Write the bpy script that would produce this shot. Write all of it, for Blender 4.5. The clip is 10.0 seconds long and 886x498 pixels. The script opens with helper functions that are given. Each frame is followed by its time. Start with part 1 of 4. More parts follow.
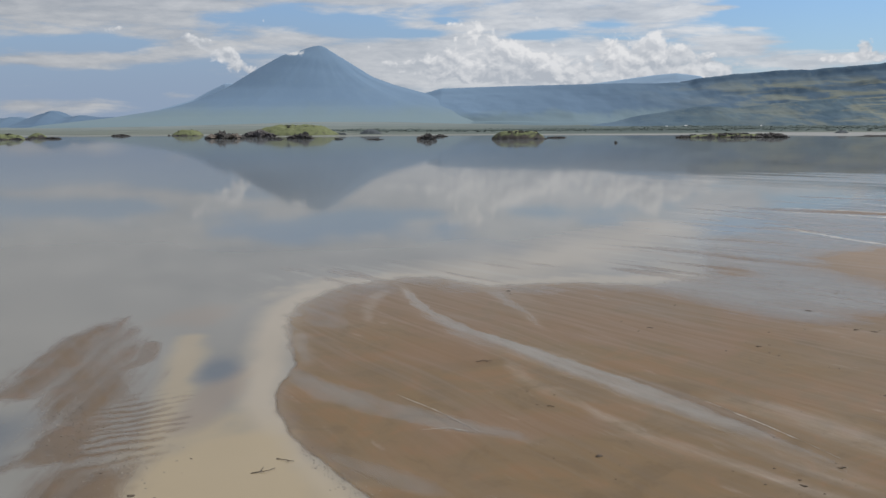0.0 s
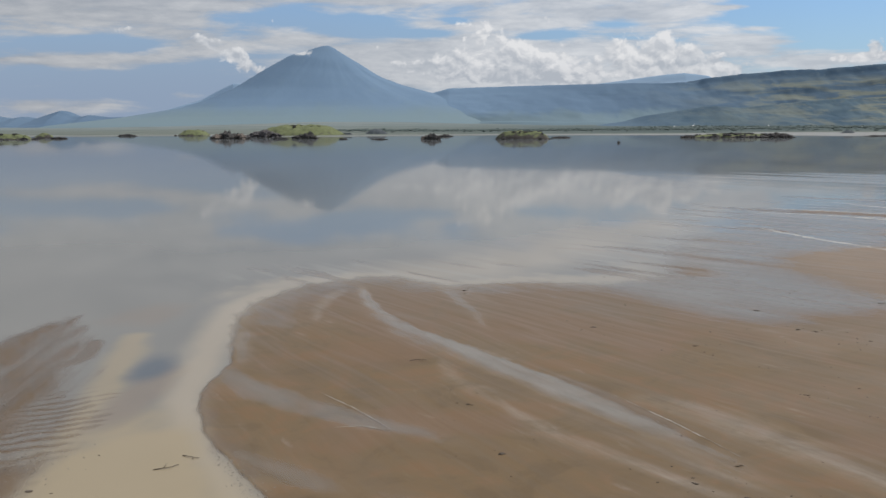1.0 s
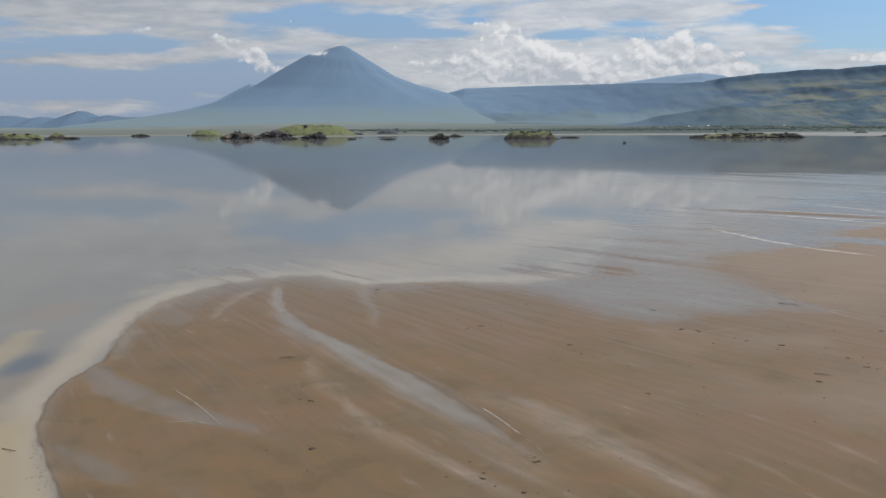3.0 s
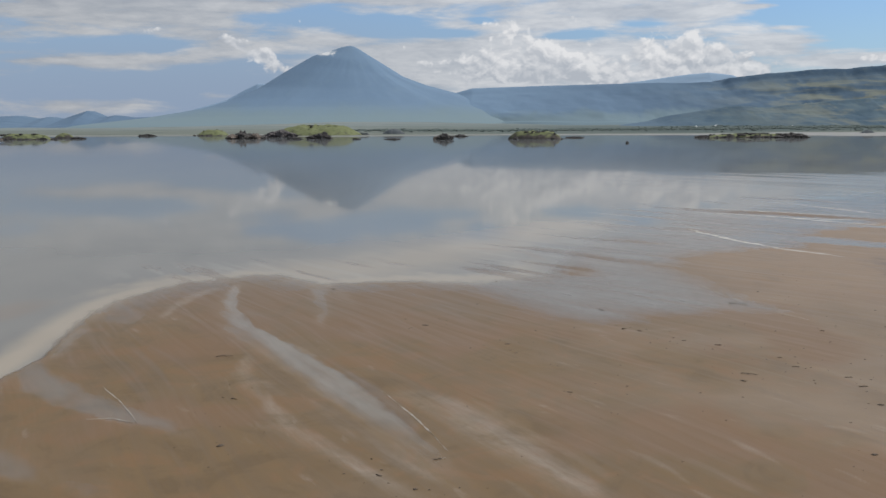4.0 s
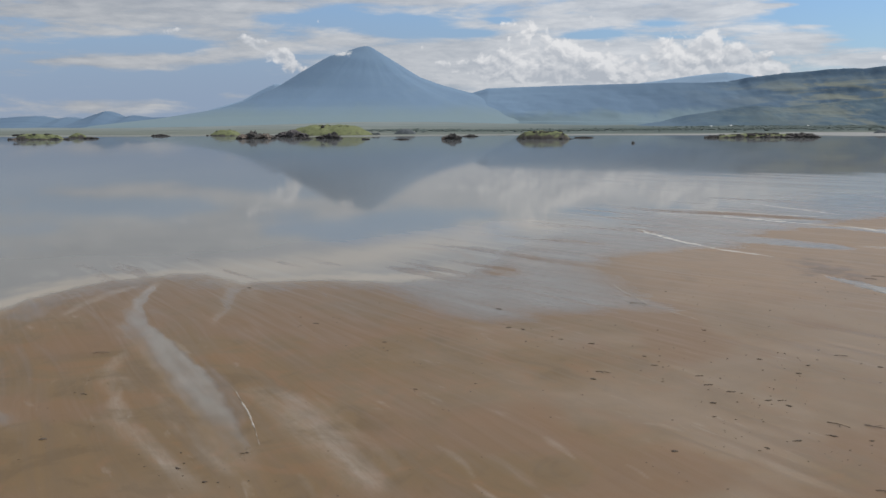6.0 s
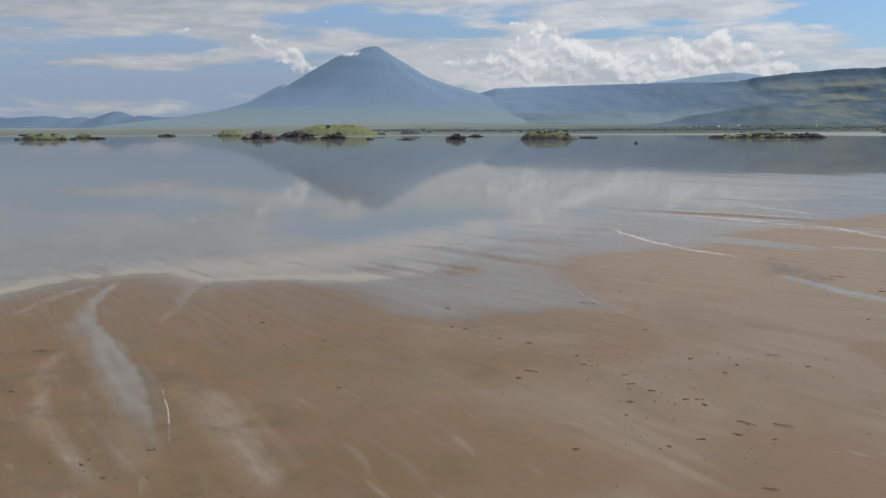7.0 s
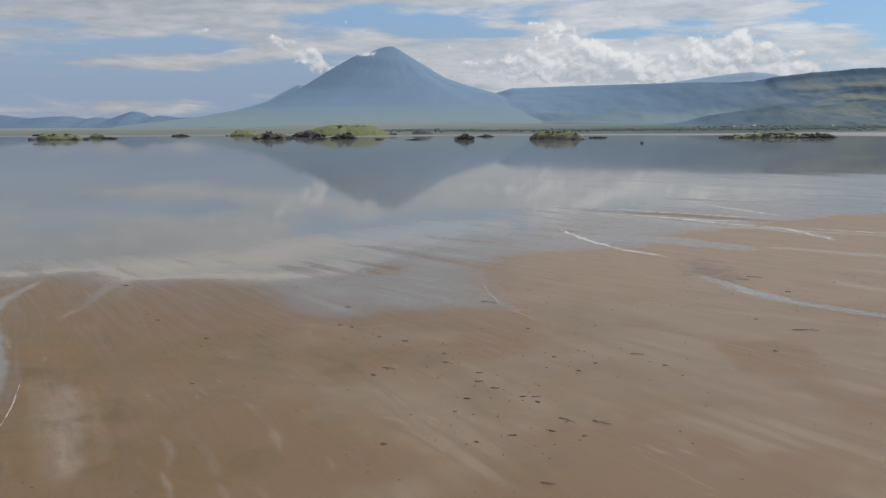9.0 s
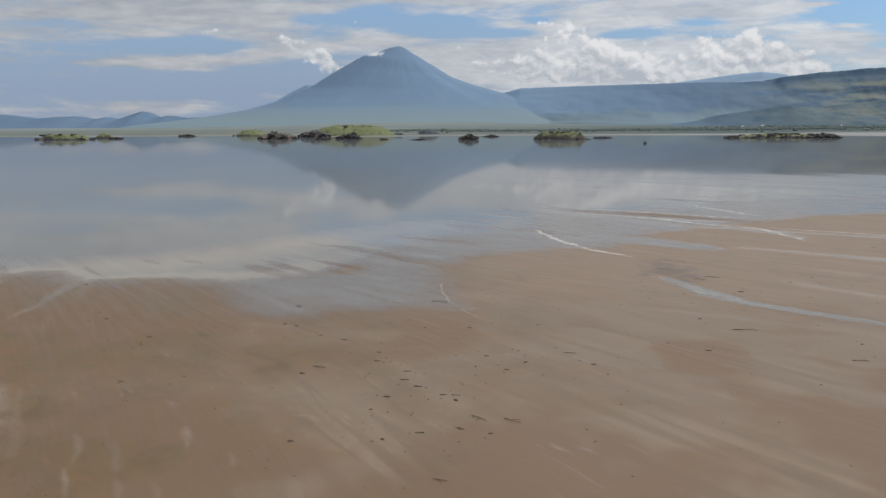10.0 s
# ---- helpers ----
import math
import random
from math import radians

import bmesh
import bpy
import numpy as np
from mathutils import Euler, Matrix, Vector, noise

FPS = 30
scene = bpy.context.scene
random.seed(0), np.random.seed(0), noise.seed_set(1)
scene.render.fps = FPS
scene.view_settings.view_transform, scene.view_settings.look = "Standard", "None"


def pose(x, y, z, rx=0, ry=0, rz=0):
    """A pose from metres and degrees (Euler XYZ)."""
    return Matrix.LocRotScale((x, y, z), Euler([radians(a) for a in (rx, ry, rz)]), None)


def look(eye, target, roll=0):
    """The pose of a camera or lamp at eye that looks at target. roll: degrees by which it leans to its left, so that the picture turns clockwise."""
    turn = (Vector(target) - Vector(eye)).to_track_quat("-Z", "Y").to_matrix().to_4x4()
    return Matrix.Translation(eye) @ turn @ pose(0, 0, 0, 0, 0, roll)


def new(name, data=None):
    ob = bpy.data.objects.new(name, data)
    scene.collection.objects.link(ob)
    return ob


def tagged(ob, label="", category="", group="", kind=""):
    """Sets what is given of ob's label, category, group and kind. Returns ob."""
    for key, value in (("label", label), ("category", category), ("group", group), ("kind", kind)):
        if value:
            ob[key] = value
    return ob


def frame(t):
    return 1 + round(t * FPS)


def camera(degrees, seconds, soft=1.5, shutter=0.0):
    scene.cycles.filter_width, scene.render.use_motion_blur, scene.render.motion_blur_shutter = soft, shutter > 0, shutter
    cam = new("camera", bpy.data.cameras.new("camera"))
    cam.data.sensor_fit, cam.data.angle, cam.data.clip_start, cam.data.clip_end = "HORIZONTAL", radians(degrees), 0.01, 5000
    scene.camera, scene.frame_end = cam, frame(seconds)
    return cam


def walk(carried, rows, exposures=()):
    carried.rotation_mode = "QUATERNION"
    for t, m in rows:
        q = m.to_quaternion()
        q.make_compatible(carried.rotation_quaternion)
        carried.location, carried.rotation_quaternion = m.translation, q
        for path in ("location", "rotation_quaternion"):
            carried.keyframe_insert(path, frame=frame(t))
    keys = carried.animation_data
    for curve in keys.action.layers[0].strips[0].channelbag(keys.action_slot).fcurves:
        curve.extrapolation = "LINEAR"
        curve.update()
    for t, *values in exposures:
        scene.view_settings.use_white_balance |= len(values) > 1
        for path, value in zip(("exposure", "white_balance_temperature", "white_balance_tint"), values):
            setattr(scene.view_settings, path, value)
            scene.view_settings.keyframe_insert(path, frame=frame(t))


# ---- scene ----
cam = camera(48.0, 10.0, soft=1.5)

# eye x, y, z and heading (degrees to the left of +y), second by second
PATH = []
for k in range(21):
    s = k / 20
    eye = Vector((47.655 * s + 1.31 * s * s, -4.626 * s + 1.752 * s * s, 15.0 + 0.159 * s))
    yaw = radians(4.957 * s + 0.136 * s * s)
    tilt = radians(-7.109 + 0.001 * s + 0.021 * s * s)
    way = Vector((-math.sin(yaw) * math.cos(tilt), math.cos(yaw) * math.cos(tilt), math.sin(tilt)))
    PATH.append((10 * s, look(eye, eye + way, -0.291 - 0.048 * s)))
walk(cam, PATH, exposures=[(0, 0.0), (10, 0.0)])


# ---------------------------------------------------------------- node helpers
class Nodes:
    """Short hand for building a node tree."""

    def __init__(self, tree):
        self.t = tree
        tree.nodes.clear()

    def add(self, kind, **values):
        n = self.t.nodes.new(kind)
        for key, value in values.items():
            if key in n.inputs:
                self.put(n.inputs[key], value)
        return n

    def put(self, socket, value):
        if isinstance(value, bpy.types.NodeSocket):
            self.t.links.new(value, socket)
        elif isinstance(value, (tuple, list)) and socket.type == "RGBA" and len(value) == 3:
            socket.default_value = (*value, 1)
        else:
            socket.default_value = value

    def m(self, op, a, b=None, c=None, clamp=False):
        n = self.t.nodes.new("ShaderNodeMath")
        n.operation, n.use_clamp = op, clamp
        for i, v in enumerate((a, b, c)):
            if v is not None:
                self.put(n.inputs[i], v)
        return n.outputs[0]

    def v(self, op, a, b=None, scale=None):
        n = self.t.nodes.new("ShaderNodeVectorMath")
        n.operation = op
        self.put(n.inputs[0], a)
        if b is not None:
            self.put(n.inputs[1], b)
        if scale is not None:
            self.put(n.inputs["Scale"], scale)
        return n.outputs[0]

    def xyz(self, x, y, z):
        n = self.t.nodes.new("ShaderNodeCombineXYZ")
        for i, q in enumerate((x, y, z)):
            self.put(n.inputs[i], q)
        return n.outputs[0]

    def split(self, vec):
        n = self.t.nodes.new("ShaderNodeSeparateXYZ")
        self.put(n.inputs[0], vec)
        return n.outputs

    def step(self, x, lo, hi):
        n = self.t.nodes.new("ShaderNodeMapRange")
        n.interpolation_type = "SMOOTHSTEP"
        self.put(n.inputs[0], x)
        self.put(n.inputs[1], lo)
        self.put(n.inputs[2], hi)
        return n.outputs[0]

    def lin(self, x, lo, hi, to_lo=0.0, to_hi=1.0):
        n = self.t.nodes.new("ShaderNodeMapRange")
        for i, q in enumerate((x, lo, hi, to_lo, to_hi)):
            self.put(n.inputs[i], q)
        return n.outputs[0]

    def mix(self, f, a, b):
        n = self.t.nodes.new("ShaderNodeMix")
        n.data_type = "RGBA"
        self.put(n.inputs[0], f)
        self.put(n.inputs[6], a)
        self.put(n.inputs[7], b)
        return n.outputs[2]

    def noise(self, vec, scale=1.0, detail=4.0, rough=0.55, warp=0.0):
        n = self.t.nodes.new("ShaderNodeTexNoise")
        self.put(n.inputs["Vector"], vec)
        self.put(n.inputs["Scale"], scale)
        self.put(n.inputs["Detail"], detail)
        self.put(n.inputs["Roughness"], rough)
        self.put(n.inputs["Distortion"], warp)
        return n.outputs[0]

    def attr(self, name):
        n = self.t.nodes.new("ShaderNodeAttribute")
        n.attribute_name = name
        return n

    def bump(self, height, strength, distance, normal=None):
        n = self.add("ShaderNodeBump", Strength=strength, Distance=distance, Height=height)
        if normal is not None:
            self.put(n.inputs["Normal"], normal)
        return n.outputs[0]

    def out(self, shader, kind="ShaderNodeOutputMaterial"):
        o = self.t.nodes.new(kind)
        self.t.links.new(shader, o.inputs[0])


def material(name):
    mat = bpy.data.materials.new(name)
    mat.use_nodes = True
    return mat, Nodes(mat.node_tree)


# ---------------------------------------------------------------- sky and sun
SUN_UP, SUN_TURN = radians(52), radians(82)      # turn: clockwise from +y

world = bpy.data.worlds.new("sky")
scene.world = world
world.use_nodes = True
w = Nodes(world.node_tree)
sky = w.add("ShaderNodeTexSky")
sky.sky_type, sky.sun_disc = "NISHITA", False
sky.sun_elevation, sky.sun_rotation = SUN_UP, SUN_TURN
sky.air_density, sky.dust_density, sky.ozone_density = 1.0, 0.6, 2.0

way = w.add("ShaderNodeTexCoord").outputs["Generated"]
dx, dy, dz = w.split(way)
flat = w.m("MAXIMUM", w.m("SQRT", w.m("ADD", w.m("MULTIPLY", dx, dx), w.m("MULTIPLY", dy, dy))), 0.02)
az = w.m("ARCTAN2", dx, dy)
up = w.m("DIVIDE", dz, flat)


def blob(px, py, sx, sy, amp):
    """A soft patch of more (or less) cloud: azimuth and height in thousandths of a radian."""
    a = w.m("DIVIDE", w.m("SUBTRACT", az, px / 1000), sx / 1000)
    b = w.m("DIVIDE", w.m("SUBTRACT", up, py / 1000), sy / 1000)
    q = w.m("ADD", w.m("MULTIPLY", a, a), w.m("MULTIPLY", b, b))
    return w.m("MULTIPLY", w.m("EXPONENT", w.m("MULTIPLY", q, -1.0)), amp)


def patches(rows, start):
    total = start
    for row in rows:
        total = w.m("ADD", total, blob(*row))
    return total


# sheets of thin cloud, stretched along the horizon
sheet_at = w.v("MULTIPLY", way, (9.0, 9.0, 56.0))
sheet_noise = w.noise(sheet_at, 1.0, 8.0, 0.60, 0.35)
sheet_more = patches([(-330, 118, 200, 22, 0.34), (-60, 124, 60, 7, 0.2), (-350, 62, 110, 8, 0.24), (-262, 82, 36, 14, 0.26), (-150, 84, 50, 8, 0.20),
                      (130, 108, 110, 20, 0.30), (60, 72, 150, 18, 0.30), (-45, 60, 60, 22, 0.40), (110, 46, 150, 9, 0.42), (290, 74, 44, 11, 0.44), (300, 89, 24, 2.2, 0.34),
                      (268, 109, 24, 2.6, 0.40), (355, 58, 60, 7, 0.34), (-392, 20, 34, 7, 0.30), (-335, 22, 22, 5, 0.24), (-262, 30, 18, 5, 0.26), (196, 106, 44, 9, 0.2)], 0.0)
sheet_more = w.m("ADD", sheet_more, patches([(-182, 102, 46, 8, -0.40), (-94, 98, 42, 10, -0.56), (-34, 89, 36, 4, -0.40), (4, 102, 13, 3, -0.36), (100, 87, 34, 6, -0.50),
                      (156, 96, 28, 4, -0.40), (-350, 76, 76, 7, -0.36), (-300, 77, 26, 6, -0.2), (330, 102, 66, 18, -0.60), (420, 100, 90, 26, -0.60),
                      (-330, 40, 190, 15, -0.30)], 0.0))
high = w.step(up, 0.114, 0.155)
sheet_noise = w.m("ADD", w.m("MULTIPLY", sheet_noise, 0.75), w.m("MULTIPLY", w.noise(w.v("MULTIPLY", way, (22.0, 22.0, 120.0)), 1.0, 6.0, 0.6, 0.3), 0.25))
sheet = w.step(w.m("ADD", w.m("ADD", w.m("MULTIPLY", sheet_noise, 1.5), sheet_more), w.m("MULTIPLY", high, 0.8)), 0.64, 0.98)

# heaped cloud standing behind the escarpment
def heaps(shift):
    """Rounded billows: height of the cloud's swelling surface."""
    at = w.v("ADD", w.v("MULTIPLY", way, (32.0, 32.0, 42.0)), shift)
    bend = w.t.nodes.new("ShaderNodeTexNoise")
    w.put(bend.inputs["Vector"], at)
    bend.inputs["Scale"].default_value, bend.inputs["Detail"].default_value = 1.3, 3.0
    at = w.v("ADD", at, w.v("SCALE", w.v("SUBTRACT", bend.outputs["Color"], (0.5, 0.5, 0.5)), scale=0.9))
    cell = w.t.nodes.new("ShaderNodeTexVoronoi")
    cell.feature = "SMOOTH_F1"
    w.put(cell.inputs["Vector"], at)
    cell.inputs["Scale"].default_value, cell.inputs["Detail"].default_value = 1.0, 3.0
    cell.inputs["Roughness"].default_value, cell.inputs["Smoothness"].default_value = 0.55, 0.5
    return w.m("SUBTRACT", 1.0, cell.outputs["Distance"])


bulk = w.noise(w.v("MULTIPLY", way, (13.0, 13.0, 22.0)), 1.0, 5.0, 0.55, 0.3)
puff_noise = heaps((0, 0, 0))
puff_lit = heaps((0.10, -0.03, 0.20))
puff_more = patches([(90, 46, 130, 8, 0.30), (-30, 58, 60, 20, 0.36), (60, 62, 70, 24, 0.50), (150, 62, 80, 22, 0.52), (215, 66, 45, 18, 0.46), (265, 55, 40, 12, 0.46), (-70, 46, 40, 12, 0.28),
                     (40, 96, 60, 16, 0.20), (-246, 84, 15, 9, 0.56), (-231, 77, 18, 11, 0.56), (-211, 68, 19, 11, 0.56), (-195, 56, 13, 8, 0.46),
                     (-312, 95, 16, 8, 0.40), (-322, 88, 12, 5, 0.30), (396, 70, 14, 11, 0.72), (385, 60, 26, 5, 0.40), (-395, 38, 90, 18, -0.6), (370, 58, 34, 5, 0.30)], 0.0)
puff = w.step(w.m("ADD", w.m("ADD", w.m("MULTIPLY", puff_noise, 0.75), w.m("MULTIPLY", bulk, 0.7)), w.m("MULTIPLY", puff_more, 1.2)), 0.82, 1.05)
relief = w.lin(w.m("SUBTRACT", puff_noise, puff_lit), -0.26, 0.30)
relief = w.m("ADD", w.m("MULTIPLY", relief, 0.85), w.m("ADD", w.lin(bulk, 0.3, 0.7, -0.32, 0.28), w.lin(up, 0.038, 0.078, -0.32, 0.22)), clamp=True)

clear = w.v("MULTIPLY", sky.outputs[0], (0.78, 0.98, 1.26))
west_haze = w.m("MULTIPLY", w.step(up, 0.20, 0.02), w.lin(az, -0.2, 0.35, 0.92, 0.25))
clear = w.mix(west_haze, clear, (2.62, 3.36, 4.70))
curd = w.noise(w.v("MULTIPLY", way, (26.0, 26.0, 95.0)), 1.0, 6.0, 0.62, 0.4)
thick = w.m("ADD", w.m("MULTIPLY", w.step(sheet_noise, 0.38, 0.70), 0.6), w.lin(curd, 0.32, 0.68, 0.0, 0.5), clamp=True)
thin = w.mix(thick, (4.05, 4.4, 4.95), (6.9, 7.0, 7.2))
thin = w.v("SCALE", thin, scale=w.lin(az, -0.42, 0.12, 0.74, 1.05))
with_sheet = w.mix(w.m("MULTIPLY", sheet, 0.92), clear, thin)
heap = w.mix(relief, (4.3, 4.65, 5.2), (7.7, 7.75, 7.9))
both = w.mix(w.m("MULTIPLY", puff, 0.94), with_sheet, heap)
bg = w.add("ShaderNodeBackground", Color=both, Strength=0.1)
w.out(bg.outputs[0], "ShaderNodeOutputWorld")

sun = new("sun", bpy.data.lights.new("sun", "SUN"))
sun.data.energy, sun.data.angle, sun.data.color = 2.8, radians(1.0), (1.0, 0.95, 0.88)
sun_way = Vector((math.sin(SUN_TURN) * math.cos(SUN_UP), math.cos(SUN_TURN) * math.cos(SUN_UP), math.sin(SUN_UP)))
sun.matrix_world = look(sun_way * 100, (0, 0, 0))


# ---------------------------------------------------------------- numbers: smooth noise on arrays
def lattice(ix, iy, seed):
    q = (ix.astype(np.int64) * 374761393 + iy.astype(np.int64) * 668265263 + seed * 974634777) & 0x7FFFFFFF
    q = ((q ^ (q >> 13)) * 1274126177) & 0x7FFFFFFF
    return ((q ^ (q >> 16)) & 0xFFFF) / 65535.0


def value_noise(x, y, seed=0):
    ix, iy = np.floor(x), np.floor(y)
    fx, fy = x - ix, y - iy
    fx, fy = fx * fx * (3 - 2 * fx), fy * fy * (3 - 2 * fy)
    a, b = lattice(ix, iy, seed), lattice(ix + 1, iy, seed)
    c, d = lattice(ix, iy + 1, seed), lattice(ix + 1, iy + 1, seed)
    return (a * (1 - fx) + b * fx) * (1 - fy) + (c * (1 - fx) + d * fx) * fy


def fbm(x, y, seed=0, octaves=5):
    x, y = np.asarray(x, float), np.asarray(y, float)
    total, size, norm = 0.0, 1.0, 0.0
    for k in range(octaves):
        total = total + size * value_noise(x * 2**k + 17.3 * k, y * 2**k - 9.1 * k, seed + k)
        norm += size
        size *= 0.5
    return total / norm


def smooth(x, lo, hi):
    q = np.clip((x - lo) / (hi - lo), 0, 1)
    return q * q * (3 - 2 * q)


def to_line(x, y, line):
    """Distance to a bent line, how far along it (0 to 1), and the side: positive to the left of its course."""
    best, along, side = np.full(np.shape(x), 1e9), np.zeros(np.shape(x)), np.ones(np.shape(x))
    n = len(line) - 1
    for k in range(n):
        (ax, ay), (bx, by) = line[k], line[k + 1]
        ux, uy = bx - ax, by - ay
        q = np.clip(((x - ax) * ux + (y - ay) * uy) / (ux * ux + uy * uy), 0, 1)
        d = np.hypot(x - ax - q * ux, y - ay - q * uy)
        nearer = d < best
        best, along = np.where(nearer, d, best), np.where(nearer, (k + q) / n, along)
        side = np.where(nearer, np.where(ux * (y - ay) - uy * (x - ax) > 0, 1.0, -1.0), side)
    return best, along, side


def inside(x, y, ring):
    """Signed distance to a closed outline: positive inside."""
    d = to_line(x, y, ring + ring[:1])[0]
    odd = np.zeros(np.shape(x), bool)
    for (ax, ay), (bx, by) in zip(ring, ring[1:] + ring[:1]):
        if ay != by:
            odd ^= ((ay > y) != (by > y)) & (x < (bx - ax) * (y - ay) / (by - ay) + ax)
    return np.where(odd, d, -d)


def patch(x, y, cx, cy, rx, ry, ragged, core=0.3):
    """A ragged oval: 1 in its middle, 0 outside."""
    return smooth(np.hypot((x - cx) / rx, (y - cy) / ry) + ragged, 1.1, core)


# ---------------------------------------------------------------- the flat: mud banks, film and channels
MUD = [(4, 28), (-0.5, 34), (-3.2, 39.0), (-4.6, 41.3), (-6.4, 44.7), (-7.8, 47.7), (-8.8, 51), (-9.6, 54.6), (-9.7, 57), (-9.5, 60), (-10.4, 65.7), (-11.5, 71.0),
       (-12.2, 76), (-12.4, 83), (-11.2, 88.5), (-9.2, 93), (-4.7, 98.3), (-0.8, 98.8), (4.6, 93), (8, 94), (12.3, 95), (18.6, 93.5), (26.5, 99.3),
       (28.9, 113), (34.8, 133), (45.7, 141), (51, 174), (65, 177), (90, 203), (130, 230), (280, 300), (280, -90), (4, -90)]
FILM = [(15, 97), (17.5, 90), (21.9, 82.5), (24.4, 76), (28.4, 72.6), (34, 76.5), (40, 79.6), (43.5, 78.5), (41.5, 85), (41.3, 93.2), (39.5, 101.6),
        (41, 110), (50, 117.5), (58, 121), (64, 134), (78, 150), (98, 166), (125, 180), (170, 205), (190, 262), (130, 236), (90, 208), (65, 182), (49, 178),
        (44, 142), (34, 134), (29, 113), (26, 99)]
WEST = [(-25.3, 77), (-26.8, 66), (-25.6, 57), (-22.5, 54), (-20.3, 50), (-18.4, 44), (-17, 38), (-16, 28), (-11, 28), (-12.6, 41), (-14, 48), (-16.4, 54.5), (-18.4, 62),
        (-21.5, 70)]
RUNS = []


def run(course, halves, wet=0.0, pale=0.0, dark=0.0, lift=0.0, sharp=(0.5, 0.5)):
    """A runnel or streak: its course, half widths along it, how wet, pale or dark it is, how far it rises out of the film, and how soft its two edges are."""
    RUNS.append((course, halves, wet, pale, dark, lift, sharp))


# the main runnel, hard against its east side
run([(-4.2, 94), (-2.6, 84.5), (-0.9, 78), (1.6, 71.5), (5.4, 65.2), (9.7, 57.2), (13.9, 49), (17.1, 42), (19.6, 36)], (0.25, 0.45, 0.75, 1.25, 1.35, 1.4, 1.1, 0.7, 0.4), 0.50, 0.66, sharp=(0.35, 1.2))
run([(-4.1, 93.5), (-2.2, 83), (-0.4, 77), (1.0, 73.5)], (0.3, 0.5, 0.55, 0.2), 0.0, 1.0, sharp=(0.15, 0.5))
run([(11.0, 58.6), (13.2, 54.0), (15.0, 49.4), (16.6, 45.3)], (0.25, 0.45, 0.4, 0.2), 0.0, 0.25, dark=0.45, sharp=(0.2, 0.4))
# wisps west of it
run([(14.6, 54), (17.2, 51.6), (19.4, 47.4), (21.6, 42.8), (23.2, 39.5), (25, 36)], (0.3, 0.95, 1.05, 0.9, 0.8, 0.6), 0.12, 0.66, sharp=(0.9, 1.2))
run([(6.9, 54.5), (8, 50.5), (9.6, 46.7), (11.9, 43.3), (15, 39.8), (17.5, 36.5)], (0.12, 0.3, 0.55, 0.5, 0.45, 0.4), 0.08, 0.58, sharp=(0.5, 0.8))
run([(4.0, 63), (5.0, 57.5), (6.6, 53.5), (8.5, 50)], (0.2, 0.55, 0.45, 0.2), 0.12, 0.40, sharp=(0.6, 0.6))
run([(13.6, 45.6), (15.6, 42.2), (18.4, 38.3)], (0.2, 0.45, 0.3), 0.05, 0.36, sharp=(0.5, 0.6))
run([(10.5, 51.5), (12.0, 48.2), (13.4, 45.0)], (0.15, 0.4, 0.2), 0.05, 0.26, sharp=(0.5, 0.6))
# more wisps beside the main runnel
run([(4.0, 58.9), (7.0, 55.0), (8.7, 52.2)], (0.1, 0.35, 0.12), 0.04, 0.34, sharp=(0.4, 0.6))
run([(9.8, 52.2), (12.1, 47.7), (13.8, 44.4)], (0.1, 0.3, 0.12), 0.04, 0.3, sharp=(0.4, 0.6))
run([(11.0, 46.2), (13.9, 41.3), (16.7, 37.0)], (0.1, 0.45, 0.12), 0.04, 0.36, sharp=(0.4, 0.6))
run([(14.3, 44.4), (16.1, 41.4), (18.4, 38.4)], (0.1, 0.4, 0.12), 0.04, 0.34, sharp=(0.4, 0.6))
run([(18.7, 52.6), (21.5, 46.6), (24.1, 41.8), (25.3, 38.9)], (0.1, 0.4, 0.12), 0.04, 0.26, sharp=(0.4, 0.6))
run([(28.5, 42.5), (30.0, 39.8), (30.9, 37.8)], (0.1, 0.25, 0.12), 0.04, 0.28, sharp=(0.4, 0.6))
run([(31.5, 45.2), (32.4, 42.6)], (0.1, 0.2, 0.12), 0.04, 0.3, sharp=(0.4, 0.6))
# the swath that runs in from the cape, and the damp strip inside the bank's edge
run([(-10.2, 62), (-8.3, 57.6), (-6.0, 54.4), (-3.0, 51.4), (0.2, 49.2), (3.4, 47.0), (6.4, 44.2)], (0.5, 0.9, 1.4, 1.35, 1.0, 0.7, 0.4), 0.42, 0.28, sharp=(0.8, 0.5))
run([(-10.6, 72), (-9.2, 65), (-8.6, 60.5)], (0.5, 0.6, 0.4), 0.25, 0.45, sharp=(0.8, 0.4))
run([(-5.6, 44.9), (-3.4, 42.4), (-1.2, 40.4), (2.0, 38.6), (5, 36.5)], (0.35, 0.75, 1.0, 0.8, 0.5), 0.34, 0.24, sharp=(1.0, 0.5))
# round the bank's head
run([(-8.5, 91), (-10.2, 82), (-8.8, 75), (-6.2, 71)], (1.0, 2.3, 1.7, 0.4), 0.30, 0.16, sharp=(1.6, 1.0))
run([(-5.0, 90.5), (-5.9, 86), (-6.2, 80), (-5.5, 74)], (0.3, 0.6, 0.4, 0.2), 0.0, 0.52, sharp=(0.5, 0.7))
run([(3.6, 93.5), (5.0, 86), (6.2, 80), (7.7, 70)], (1.1, 0.8, 0.55, 0.25), 0.34, 0.46, sharp=(0.6, 0.8))
run([(4.6, 93), (7.1, 86), (9.8, 79)], (0.45, 0.5, 0.2), 0.10, 0.36, sharp=(0.5, 0.6))
run([(12, 94), (13.2, 87), (15.5, 79)], (0.8, 0.7, 0.3), 0.24, 0.12, sharp=(0.8, 0.8))
